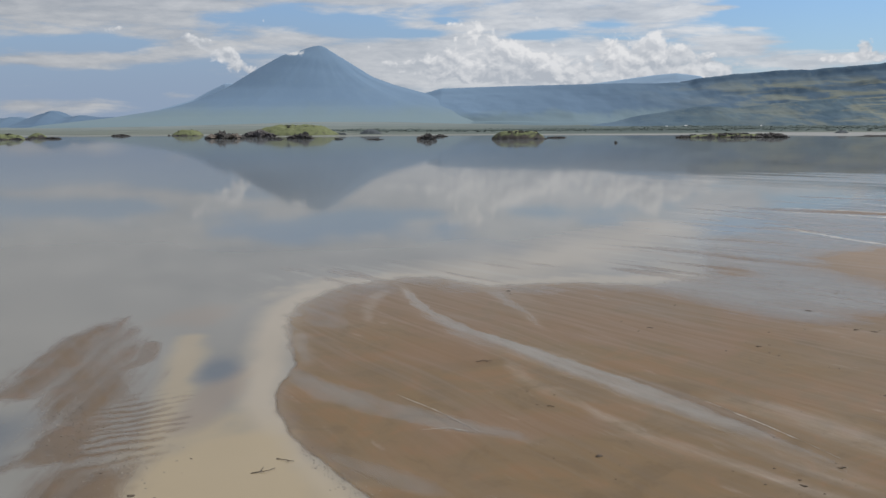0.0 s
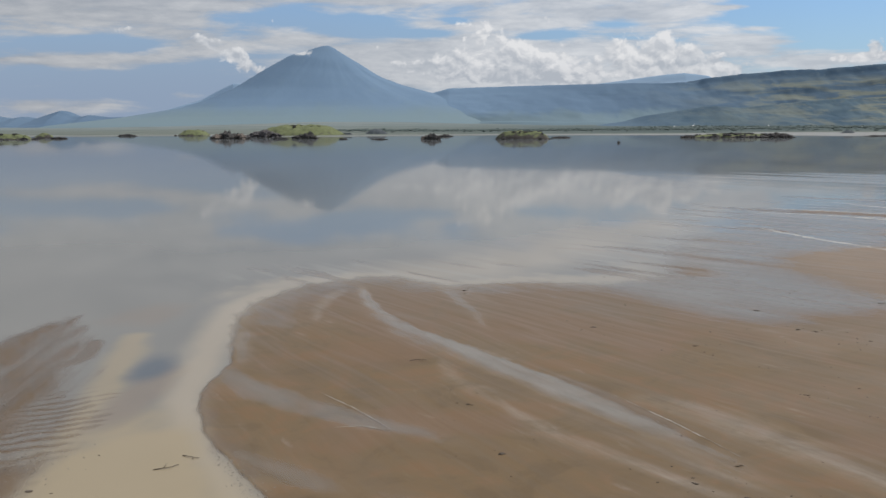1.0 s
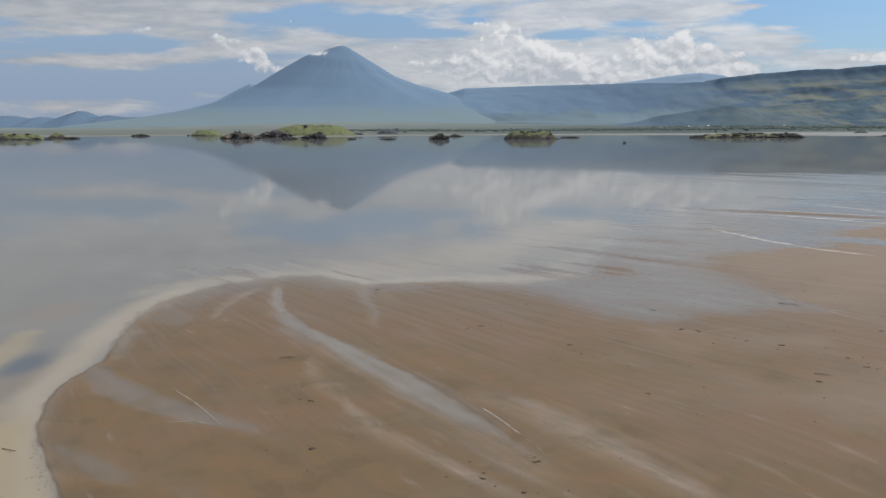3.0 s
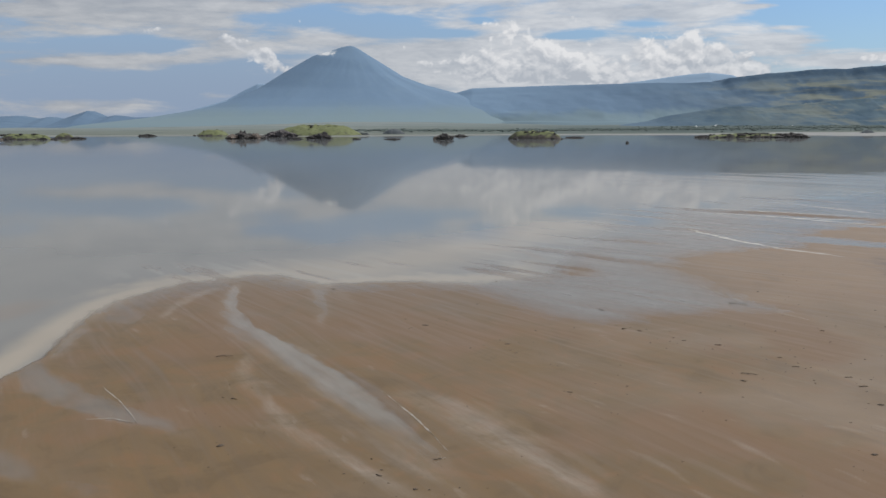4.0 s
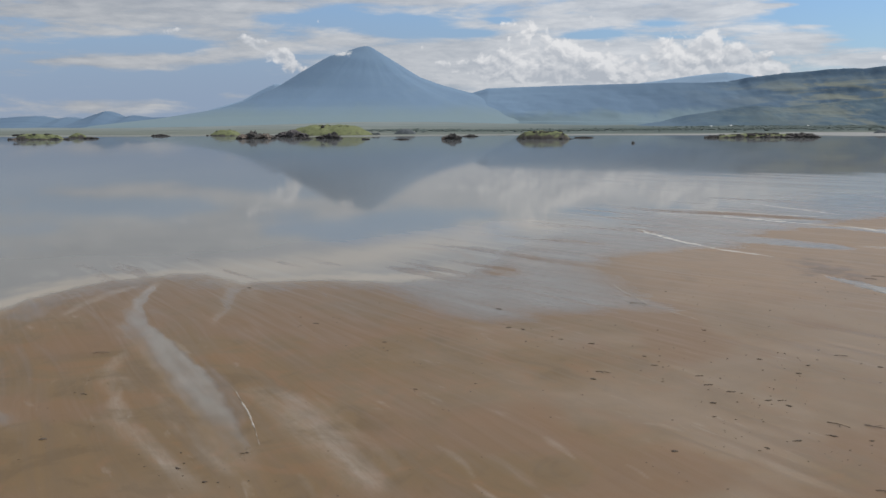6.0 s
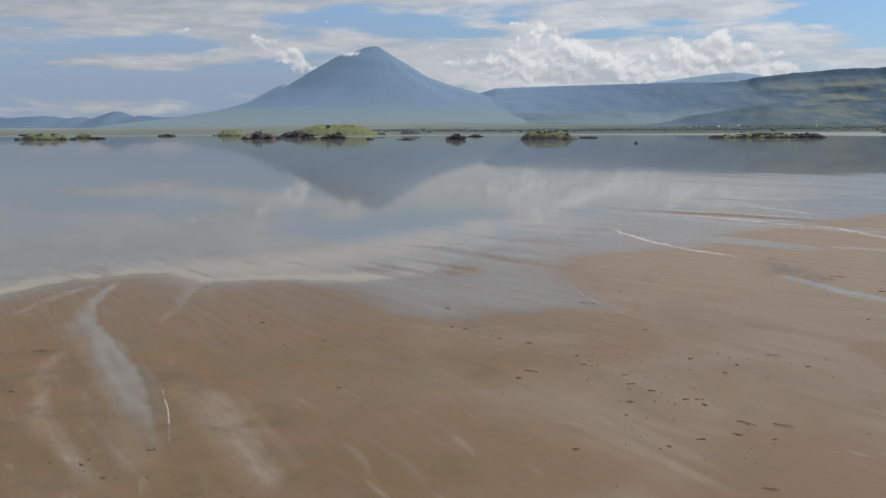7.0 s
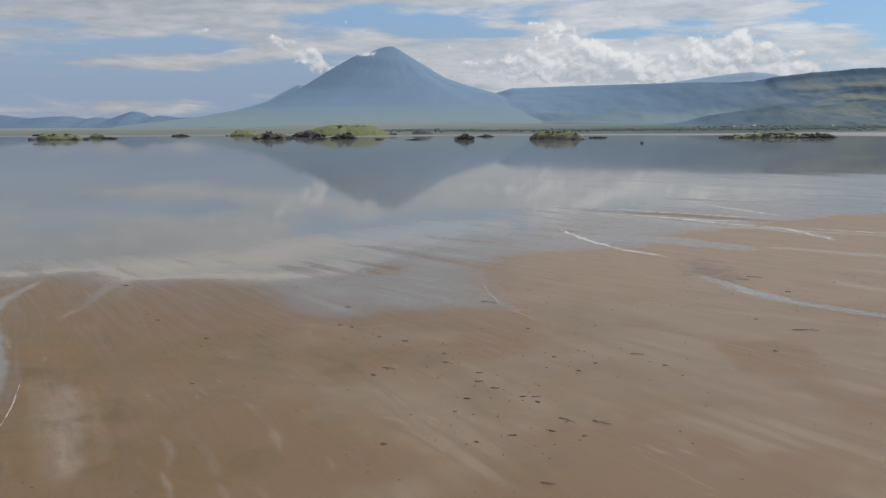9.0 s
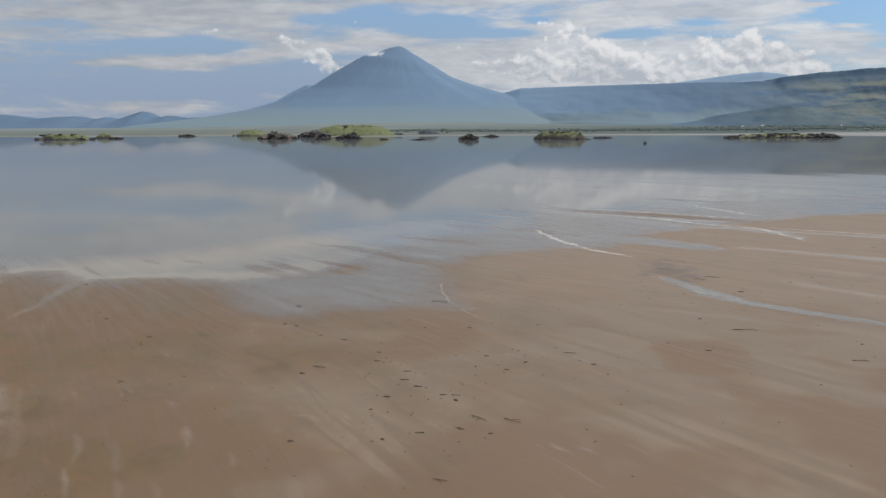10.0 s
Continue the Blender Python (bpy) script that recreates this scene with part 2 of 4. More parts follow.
# small pale scraps on the brown mud
for ax, ay, bx, by, half in ((31.7, 44.8, 32.5, 42.1, 0.20), (28.7, 42.6, 30.2, 39.2, 0.17), (28.1, 38.6, 29.7, 35.6, 0.2), (31.0, 37.4, 32.1, 35.2, 0.2), (32.7, 37.2, 33.7, 35.3, 0.17),
                             (34.9, 41.2, 35.5, 39.9, 0.13), (27.0, 42.8, 28.0, 39.6, 0.2), (36.5, 47.5, 38.3, 46.6, 0.3), (20.4, 39.6, 21.4, 37.2, 0.25), (26.2, 43.6, 27.4, 41.4, 0.25)):
    run([(ax, ay), ((ax + bx) / 2 + 0.1, (ay + by) / 2), (bx + 0.3, by - 0.8)], (0.04, 0.8 * half, 0.03), 0.0, 0.40, sharp=(0.2, 0.3))
run([(39.8, 44.8), (41.8, 40.6), (44, 36.6)], (0.15, 0.4, 0.3), 0.0, 0.26, sharp=(0.4, 0.6))
run([(40.0, 60.2), (43.0, 54.2), (46.7, 47.5)], (0.2, 0.6, 0.3), 0.0, 0.20, sharp=(0.6, 0.8))
run([(24, 72.4), (27, 71.0), (31, 70.2), (35.5, 72)], (0.3, 0.45, 0.4, 0.2), 0.0, 0.30, sharp=(0.4, 0.5))
# east: runnels between the sand sheets
run([(61.6, 99), (63.3, 92.6), (65.2, 86.8), (67.2, 82.6), (72, 77.6), (76, 73.6), (84, 67)], (0.25, 0.8, 1.15, 1.0, 0.75, 0.6, 0.5), 0.80, 0.34, sharp=(0.4, 0.5))
run([(64.8, 88), (66.6, 84.0), (69.5, 80.2)], (0.2, 0.3, 0.2), 0.0, 0.9, sharp=(0.2, 0.2))
run([(50, 147), (54, 141), (58.5, 132), (65, 127), (70, 121.5), (73, 117)], (1.0, 3.0, 4.0, 3.2, 2.2, 0.8), 0.64, 0.12, sharp=(1.4, 1.2))
run([(56, 170), (60, 163), (66, 154), (72, 147.5), (79, 144), (84, 136), (86, 127)], (2, 2, 1.8, 2, 1.8, 1.2, 0.6), 0.5, 0.95, sharp=(0.7, 0.7))
run([(80, 143), (90.5, 136.3), (100, 131), (112, 126)], (1.2, 1.2, 1.2, 0.8), 0.34, 0.8, sharp=(0.6, 0.7))
run([(76, 192), (79.3, 184.9), (82.6, 175), (87, 165)], (2.8, 2, 1.6, 1), 0.40, 0.60, sharp=(0.7, 0.7))
run([(62, 166), (67, 161), (74, 156.5), (82, 155)], (1.6, 1.6, 1.6, 0.8), 0.36, 0.60, sharp=(0.6, 0.6))
run([(73, 95.5), (77.2, 89.3), (81, 83.6), (88, 77)], (0.45, 0.9, 0.9, 0.75), 0.16, 0.9, sharp=(0.5, 0.7))
run([(73, 122.4), (79, 118), (86, 112.5), (96, 106)], (1, 1.8, 1.8, 1.2), 0.24, 0.85, sharp=(0.8, 0.9))
run([(78, 103), (84, 97), (92, 90)], (0.6, 1, 0.6), 0.14, 0.7, sharp=(0.6, 0.7))
run([(57, 80.2), (65, 76), (72, 70.4)], (0.4, 0.7, 0.4), 0.05, 0.42, sharp=(0.7, 0.9))
run([(66, 108), (74, 101), (84, 92)], (0.3, 0.8, 0.3), dark=0.32, sharp=(0.7, 0.9))
run([(52, 92), (60, 88), (66, 82)], (0.3, 0.7, 0.3), dark=0.28, sharp=(0.6, 0.9))
run([(46, 100), (52, 97), (57, 92)], (0.2, 0.6, 0.2), dark=0.34, sharp=(0.5, 0.8))
run([(50, 74), (60, 66), (70, 60)], (0.3, 0.7, 0.3), dark=0.22, sharp=(0.8, 1.0))
run([(88, 120), (98, 112), (110, 104)], (0.4, 1.2, 0.4), dark=0.30, sharp=(0.8, 1.2))
# sand spits rising out of the film
run([(46, 183), (53, 178), (60, 174), (69, 167), (78, 158), (86, 151)], (0.6, 2.2, 3.6, 3.4, 2.4, 1.0), dark=0.7, lift=0.8, sharp=(1.4, 2.2))
run([(35, 148), (41, 145.5), (50, 141), (58, 135)], (0.75, 2.1, 2.4, 1.2), dark=0.8, lift=0.75, sharp=(1.0, 1.6))
run([(17, 121), (21, 119), (25, 116), (27.4, 106)], (0.25, 0.6, 0.6, 0.3), dark=0.6, lift=0.6, sharp=(0.5, 0.8))
run([(23.5, 110), (26.5, 104), (30, 96)], (0.3, 1.0, 0.5), dark=0.2, lift=0.7, sharp=(0.8, 1.0))
run([(27, 106), (29.3, 101.5), (31.6, 95)], (0.6, 2.0, 0.6), lift=0.62, sharp=(1.6, 1.8))


def flat_fields(x, y):
    """What lies at a place of the flat: wetness, yellow silt, salt, orange silt, deep holes, brown mud, milky water, and coordinates across and along the flow."""
    turn = 22 * np.logaddexp(0, (y + 0.7 * x - 105) / 20)
    across = x + 0.5 * y + turn + 4.0 * (fbm(x / 24, y / 36, 3, 3) - 0.5)
    along = y - 0.5 * x
    out = smooth(y, 62, 100)
    streak = (fbm(across / 1.9, along / 22, 11, 4) - 0.5) * (1 - 0.7 * out) + (fbm(across / 7, along / 30, 13, 4) - 0.5) * 0.8 * out
    fine = fbm(x / 1.1, y / 2.0, 37, 4) - 0.5
    lump = fbm(x / 3, y / 5, 43, 4) - 0.5
    bank = inside(x, y, MUD)
    edge = 0.42 + np.clip((y - 60) / 40, 0, 2) * 3.4 + smooth(y, 120, 190) * 7
    wob = streak * np.clip((y - 50) / 18, 0.25, 6) + fine * np.clip((y - 30) / 40, 0.35, 1.2)
    mud = smooth(bank + wob, -0.35 * edge, 0.8 * edge)
    film = smooth(inside(x, y, FILM) + 1.2 * wob, -4.6, 5.6)
    shallow = smooth(bank + 3 * wob + 6 * lump, 20, -2) * smooth(y, 74, 94)
    brown, salt = np.zeros_like(x), np.zeros_like(x)
    wet_run = np.zeros_like(x)
    for course, halves, wet_by, pale, dark, lift, (sharp_left, sharp_right) in RUNS:
        far = 6 + 3 * max(halves)
        cx, cy = [p[0] for p in course], [p[1] for p in course]
        k = np.flatnonzero((x > min(cx) - far) & (x < max(cx) + far) & (y > min(cy) - far) & (y < max(cy) + far))
        if not len(k):
            continue
        d, q, side = to_line(x[k], y[k], course)
        half = np.interp(q, np.linspace(0, 1, len(halves)), halves)
        grow = np.clip(y[k] / 70, 0.7, 2.0)
        s = np.where(side > 0, d, -d) + (streak[k] * 1.0 + fine[k] * 0.7) * np.minimum(half * 1.9, grow)
        fade = smooth(q, -0.01, 0.09) * smooth(q, 1.01, 0.80)
        sl, sr = sharp_left * np.minimum(1, 0.3 + half), sharp_right * np.minimum(1, 0.3 + half)
        band = fade * smooth(s, half + sl, half - sl) * smooth(-s, half + sr, half - sr)
        combed = np.clip(0.85 + 1.6 * streak[k] + 0.8 * lump[k], 0.15, 1.15)
        wet_run[k] = np.maximum(wet_run[k], wet_by * band * np.clip(combed + 0.15, 0, 1.1))
        salt[k] = np.maximum(salt[k], pale * band * combed)
        brown[k] = np.maximum(brown[k], dark * band)
        film[k] *= 1 - lift * band
        shallow[k] *= 1 - lift * band
    # the rippled bank in the west
    combed = fbm((x + 0.1 * y) / 0.9, y / 13, 23, 4) - 0.5
    west = 0.78 * smooth(inside(x, y, WEST) + combed * 3.5 + lump * 2.5, -1.2, 2.2)
    d, q, _ = to_line(x, y, [(-24.3, 54.5), (-24.6, 62), (-25.8, 70), (-25.1, 77)])
    crest = 0.85 * smooth(d + combed * 2.0 + fine, 2.3, 0.1) * smooth(q, 1.0, 0.8)
    d, q, _ = to_line(x, y, [(-22.2, 56.5), (-20.6, 59), (-19.4, 63), (-20.5, 68)])
    crest = np.maximum(crest, 0.6 * smooth(d + combed * 1.6, 0.9, 0.1))
    ripple = y - 0.62 * x + 2.6 * fbm(x / 3.2, y / 2.6, 27, 4)
    comb = (0.5 + 0.5 * np.sin(ripple * 5.4 + 2.0 * fine)) ** 2
    ribs = patch(x, y, -15.7, 48.3, 3.0, 8.2, fine * 0.7, 0.45)
    red = patch(x, y, -14.6, 39.5, 2.0, 4.2, fine * 0.5 + lump * 0.4)
    dark_grit = patch(x, y, -18.3, 46.6, 2.3, 5.6, fine * 1.0 + lump * 0.6)
    west = np.maximum(west * (0.75 + 1.0 * combed), 0.9 * crest)
    west = np.clip(west * (1 - 0.8 * ribs) + ribs * (0.14 + 0.46 * comb), 0, 1)
    west = np.maximum(west, np.maximum(0.78 * red, 0.66 * dark_grit))
    wet = 1 - np.maximum(mud * (1 - 0.72 * film * np.clip(0.95 + 0.9 * streak + 0.4 * lump, 0, 1.1)), west)
    # ragged darker and paler strips in the shallows off the bank
    rag = smooth(np.abs(bank + 3 * wob), 16, 4) * smooth(y, 88, 102)
    strip = fbm(across / 3.4, along / 15, 91, 4)
    wet = np.maximum(wet, 0.52 * shallow * np.clip(0.75 + 1.6 * streak + 1.2 * lump, 0, 1.2))
    wet = wet - 0.55 * rag * smooth(strip, 0.56, 0.70) * wet
    brown = np.maximum(brown, 0.5 * rag * smooth(strip, 0.57, 0.72))
    salt = np.maximum(salt, 0.45 * rag * smooth(fbm(across / 2.6, along / 18, 95, 4), 0.56, 0.70))
    wet = np.clip(np.maximum(wet, wet_run), 0, 1)
    # ruffled shallows far out to the east; bright cloud reflection painted in as salt
    ruffle = patch(x, y, 150, 262, 105, 62, (fbm(across / 9, along / 40, 97, 4) - 0.5) * 1.5, 0.2) * smooth(y, 330, 300)
    wet = wet - 0.28 * ruffle * wet
    salt = np.maximum(salt, 0.55 * ruffle)
    # pale silt settled in the bend; milky water along the bank and drifting off its head
    d, _, _ = to_line(x, y, [(-6, 98.5), (-11.6, 90), (-13.2, 82), (-12.9, 75), (-11.8, 66), (-10.6, 58), (-10.0, 53), (-8.0, 46.5), (-5.4, 41), (-0.8, 31)])
    milk = smooth(d + lump * 1.0, np.clip(y / 26, 1.2, 3.0), 0.2) * smooth(y, 100, 88)
    pool = np.hypot((x + 10.4 - (46 - y) * 0.25) / 6.0, (y - 38) / 15.0)
    silt = 0.95 * smooth(pool + lump * 0.5, 1.05, 0.5)
    silt = np.maximum(silt, 0.7 * smooth(to_line(x, y, [(-18.0, 70), (-16.6, 62), (-14.8, 54), (-13, 44)])[0] + lump, 1.9, 0.3))
    drift = smooth(to_line(x, y, [(2, 101), (8, 103.5), (15, 116), (24, 132), (33, 150)])[0] + streak * 9 + lump * 4, 12, 0)
    milk = np.maximum(milk, 0.72 * drift)
    milk = np.maximum(milk, 0.8 * smooth(np.abs(bank + 2.5 * wob + 1.0), 5, 0.5) * smooth(y, 80, 92) * smooth(x, 30, 20))
    hole = patch(x, y, -14.0, 60.4, 1.7, 4.6, lump * 0.7, 0.1)
    brown = np.maximum(brown, 0.9 * patch(x, y, -12.9, 54, 1.7, 7.5, lump * 0.9))
    brown = np.maximum(brown, 0.7 * patch(x, y, -20, 78, 4.5, 8, lump * 0.9, 0.1))
    brown = np.maximum(brown, 0.62 * west)
    brown = np.maximum(brown, 0.5 * smooth(bank + 1.5 * fine, -0.1, 0.3) * smooth(bank + 2.5 * fine, 1.3, 0.2) * smooth(lump, -0.25, 0.2) * smooth(y, 60, 55) * smooth(x, 6, 0))
    brown = np.maximum(brown, 0.95 * patch(x, y, 63.2, 101, 2.8, 9.5, fine * 2.0))
    hole = np.maximum(hole, 0.72 * patch(x, y, -22.4, 45, 3.2, 8.5, lump * 0.8, 0.4))
    silt = silt * (1 - 0.95 * hole) * (1 - 0.80 * brown)
    milk = milk * (1 - 0.9 * hole)
    orange = smooth(fbm(x / 6, y / 8, 61, 4), 0.47, 0.66) * smooth(y, 105, 62) * smooth(x, -13, -8)
    return wet, silt, salt, orange, hole, brown, milk, across, along


def shore_y(x):
    """Distance of the far shore."""
    return 1330 + 90 * np.sin(x / 310 + 0.6) - 0.22 * np.clip(x, 0, 900) + 160 * (fbm(x / 160, x * 0 + 2, 71, 4) - 0.5) - 150 * smooth(x, 390, 470) + 330 * smooth(x, -180, -360)


def plain_height(x, y):
    beyond = y - shore_y(x)
    rise = 0.9 * smooth(beyond, 0, 60) + np.clip(beyond, 0, 4000) * 0.0036 + 26 * smooth(y, 2400, 4700) * np.exp(-((x + 420) / 620) ** 2)
    return rise + smooth(beyond, 80, 500) * 5 * (fbm(x / 170, y / 300, 73, 5) - 0.4)


def grid_mesh(name, rows, cols, x, y, z, keep=None):
    mesh = bpy.data.meshes.new(name)
    k = np.arange((rows - 1) * cols).reshape(rows - 1, cols)[:, :-1].ravel()
    faces = np.stack([k, k + 1, k + 1 + cols, k + cols], 1)
    if keep is not None:
        faces = faces[keep[faces].any(1)]
    mesh.vertices.add(rows * cols)
    mesh.vertices.foreach_set("co", np.stack([x, y, z], 1).astype(np.float32).ravel())
    mesh.loops.add(faces.size)
    mesh.loops.foreach_set("vertex_index", faces.astype(np.int32).ravel())
    mesh.polygons.add(len(faces))
    mesh.polygons.foreach_set("loop_start", np.arange(0, faces.size, 4, dtype=np.int32))
    mesh.polygons.foreach_set("use_smooth", np.ones(len(faces), bool))
    mesh.update(calc_edges=True)
    mesh.validate()
    return mesh


def set_field(mesh, name, values):
    at = mesh.attributes.new(name, "FLOAT", "POINT")
    at.data.foreach_set("value", np.asarray(values, np.float32))


row_y = np.concatenate([np.linspace(-120, 30, 14), np.geomspace(33, 320, 560), np.geomspace(325, 1150, 60), np.geomspace(1165, 2100, 90), np.geomspace(2150, 4850, 40)])
u = np.concatenate([np.linspace(-2.0, -1.04, 14), np.linspace(-1, 1, 760), np.linspace(1.04, 2.0, 14)])
ROWS, COLS = len(row_y), len(u)
gy = np.repeat(row_y, COLS)
gx = np.tile(u, ROWS) * (26 + 0.46 * np.clip(gy, 0, None)) + 24.5
near = gy < 330
wet, silt, salt, orange, hole, brown, milk = (np.zeros_like(gx) for _ in range(7))
wet[:] = 1
across, along = gx + 1.6 * gy, gy - 0.5 * gx
wet[near], silt[near], salt[near], orange[near], hole[near], brown[near], milk[near], across[near], along[near] = flat_fields(gx[near], gy[near])
beyond = smooth(gy - shore_y(gx), -15, 10)
wet = wet * (1 - beyond)
gz = 0.006 - 0.10 * smooth(wet, 0.05, 1.0)
gz = np.where(beyond > 0.5, np.maximum(plain_height(gx, gy), 0.03), gz)
grass = smooth(gy - shore_y(gx) - 190 * smooth(gx, 390, 470), 20, 120)

ground_mesh = grid_mesh("ground", ROWS, COLS, gx, gy, gz)
water_mesh = grid_mesh("water", ROWS, COLS, gx, gy, np.zeros_like(gx), keep=(wet > 0.05))
for mesh in (ground_mesh, water_mesh):
    for key, values in (("wet", wet), ("silt", silt), ("salt", salt), ("orange", orange), ("hole", hole), ("brown", brown), ("milk", milk),
                        ("grass", grass), ("across", across), ("along", along)):
        set_field(mesh, key, values)


def flat_material():
    mat, n = material("wet mud")
    f = {k: n.attr(k).outputs["Fac"] for k in ("wet", "silt", "salt", "orange", "grass", "across", "along", "brown", "milk")}
    place = n.add("ShaderNodeNewGeometry").outputs["Position"]
    px, py, pz = n.split(place)
    flow = n.xyz(f["across"], n.m("MULTIPLY", f["along"], 0.075), 0.0)
    streak = n.noise(flow, 0.42, 5.0, 0.55, 1.8)
    fine = n.noise(n.xyz(f["across"], n.m("MULTIPLY", f["along"], 0.16), 3.0), 3.2, 5.0, 0.62, 0.4)
    broad = n.noise(place, 0.09, 4.0, 0.55, 0.5)
    grain = n.noise(place, 9.0, 4.0, 0.65)
    mud = n.mix(n.step(streak, 0.25, 0.78), (0.134, 0.086, 0.038), (0.168, 0.111, 0.053))
    mud = n.mix(n.m("MULTIPLY", n.step(broad, 0.42, 0.72), 0.5), mud, (0.168, 0.119, 0.068))
    blotch = n.noise(n.v("ADD", n.v("SCALE", flow, scale=0.16), place), 0.24, 5.0, 0.62, 1.1)
    mud = n.mix(n.m("MULTIPLY", n.step(blotch, 0.49, 0.63), 0.50), mud, (0.196, 0.108, 0.048))
    mud = n.mix(n.m("MULTIPLY", n.step(blotch, 0.48, 0.35), 0.60), mud, (0.112, 0.074, 0.034))
    damp = n.m("MULTIPLY", n.step(py, 62.0, 92.0), 0.6)
    mud = n.mix(damp, mud, (0.172, 0.130, 0.098))
    east = n.m("MULTIPLY", n.step(n.m("ADD", px, n.lin(broad, 0.3, 0.7, -14.0, 14.0)), 18.0, 60.0), 0.9)
    mud = n.mix(east, mud, n.mix(n.step(streak, 0.30, 0.72), (0.182, 0.132, 0.088), (0.252, 0.196, 0.146)))
    mud = n.mix(n.m("MULTIPLY", f["orange"], 0.7), mud, (0.176, 0.108, 0.060))
    tan = n.m("MULTIPLY", n.step(px, 36.0, 50.0), n.m("MULTIPLY", n.step(py, 72.0, 95.0), n.step(blotch, 0.30, 0.55)))
    mud = n.mix(n.m("MULTIPLY", tan, 0.55), mud, (0.262, 0.180, 0.116))
    blot = n.noise(n.xyz(f["across"], n.m("MULTIPLY", f["along"], 0.22), 11.0), 0.9, 4.0, 0.6, 0.5)
    pale = n.m("MULTIPLY", n.step(blot, 0.60, 0.72), n.m("MULTIPLY", n.step(broad, 0.42, 0.62), 0.32))
    pale = n.m("MAXIMUM", pale, n.m("MULTIPLY", n.m("MULTIPLY", f["salt"], n.lin(fine, 0.3, 0.7, 0.35, 1.0)), n.lin(blotch, 0.35, 0.65, 0.45, 1.0)))
    mud = n.mix(pale, mud, (0.36, 0.325, 0.285))
    mud = n.mix(n.m("MULTIPLY", f["milk"], 0.6), mud, (0.30, 0.255, 0.195))
    mud = n.mix(n.m("MULTIPLY", f["silt"], 0.85), mud, (0.36, 0.285, 0.175))
    mud = n.mix(n.m("MULTIPLY", f["brown"], 0.85), mud, (0.130, 0.098, 0.078))
    mud = n.mix(n.lin(grain, 0.3, 0.7, 0.0, 0.16), mud, (0.10, 0.07, 0.048))
    veg = n.noise(n.v("MULTIPLY", place, (1.0, 0.35, 1.0)), 0.012, 6.0, 0.6)
    tuft = n.noise(place, 0.11, 4.0, 0.7)
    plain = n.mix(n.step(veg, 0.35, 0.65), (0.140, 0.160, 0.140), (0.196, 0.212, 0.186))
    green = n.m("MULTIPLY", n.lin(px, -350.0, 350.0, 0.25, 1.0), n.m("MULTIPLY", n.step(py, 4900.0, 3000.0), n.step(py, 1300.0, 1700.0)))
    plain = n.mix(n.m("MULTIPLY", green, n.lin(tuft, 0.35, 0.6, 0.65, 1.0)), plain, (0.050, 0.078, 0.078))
    # haze put into the plain's colour: paler and bluer with distance
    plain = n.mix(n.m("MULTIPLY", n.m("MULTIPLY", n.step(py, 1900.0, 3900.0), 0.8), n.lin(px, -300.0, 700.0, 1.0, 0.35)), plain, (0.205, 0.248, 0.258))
    band = n.noise(n.v("MULTIPLY", place, (0.0011, 0.0052, 0.0)), 1.0, 5.0, 0.6, 0.4)
    plain = n.mix(n.m("MULTIPLY", n.step(band, 0.50, 0.66), 0.6), plain, (0.088, 0.118, 0.108))
    plain = n.mix(n.m("MULTIPLY", n.step(band, 0.44, 0.30), n.lin(px, 100.0, 600.0, 0.5, 0.1)), plain, (0.235, 0.240, 0.205))
    sand = n.mix(n.step(n.m("ADD", px, n.lin(tuft, 0.3, 0.7, -60.0, 60.0)), 60.0, 420.0), (0.165, 0.172, 0.150), (0.245, 0.243, 0.230))
    mud = n.mix(n.step(py, 700.0, 1000.0), mud, sand)
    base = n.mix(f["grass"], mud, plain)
    lump = n.m("ADD", n.m("MULTIPLY", grain, 0.25), fine)
    normal = n.bump(lump, 0.06, 0.04)
    rough = n.lin(streak, 0.3, 0.7, 0.38, 0.60)
    rough = n.m("MAXIMUM", rough, n.m("MULTIPLY", f["grass"], 0.95))
    b = n.add("ShaderNodeBsdfPrincipled", Roughness=rough, IOR=1.33, Normal=normal)
    n.put(b.inputs["Base Color"], base)
    n.out(b.outputs[0])
    return mat


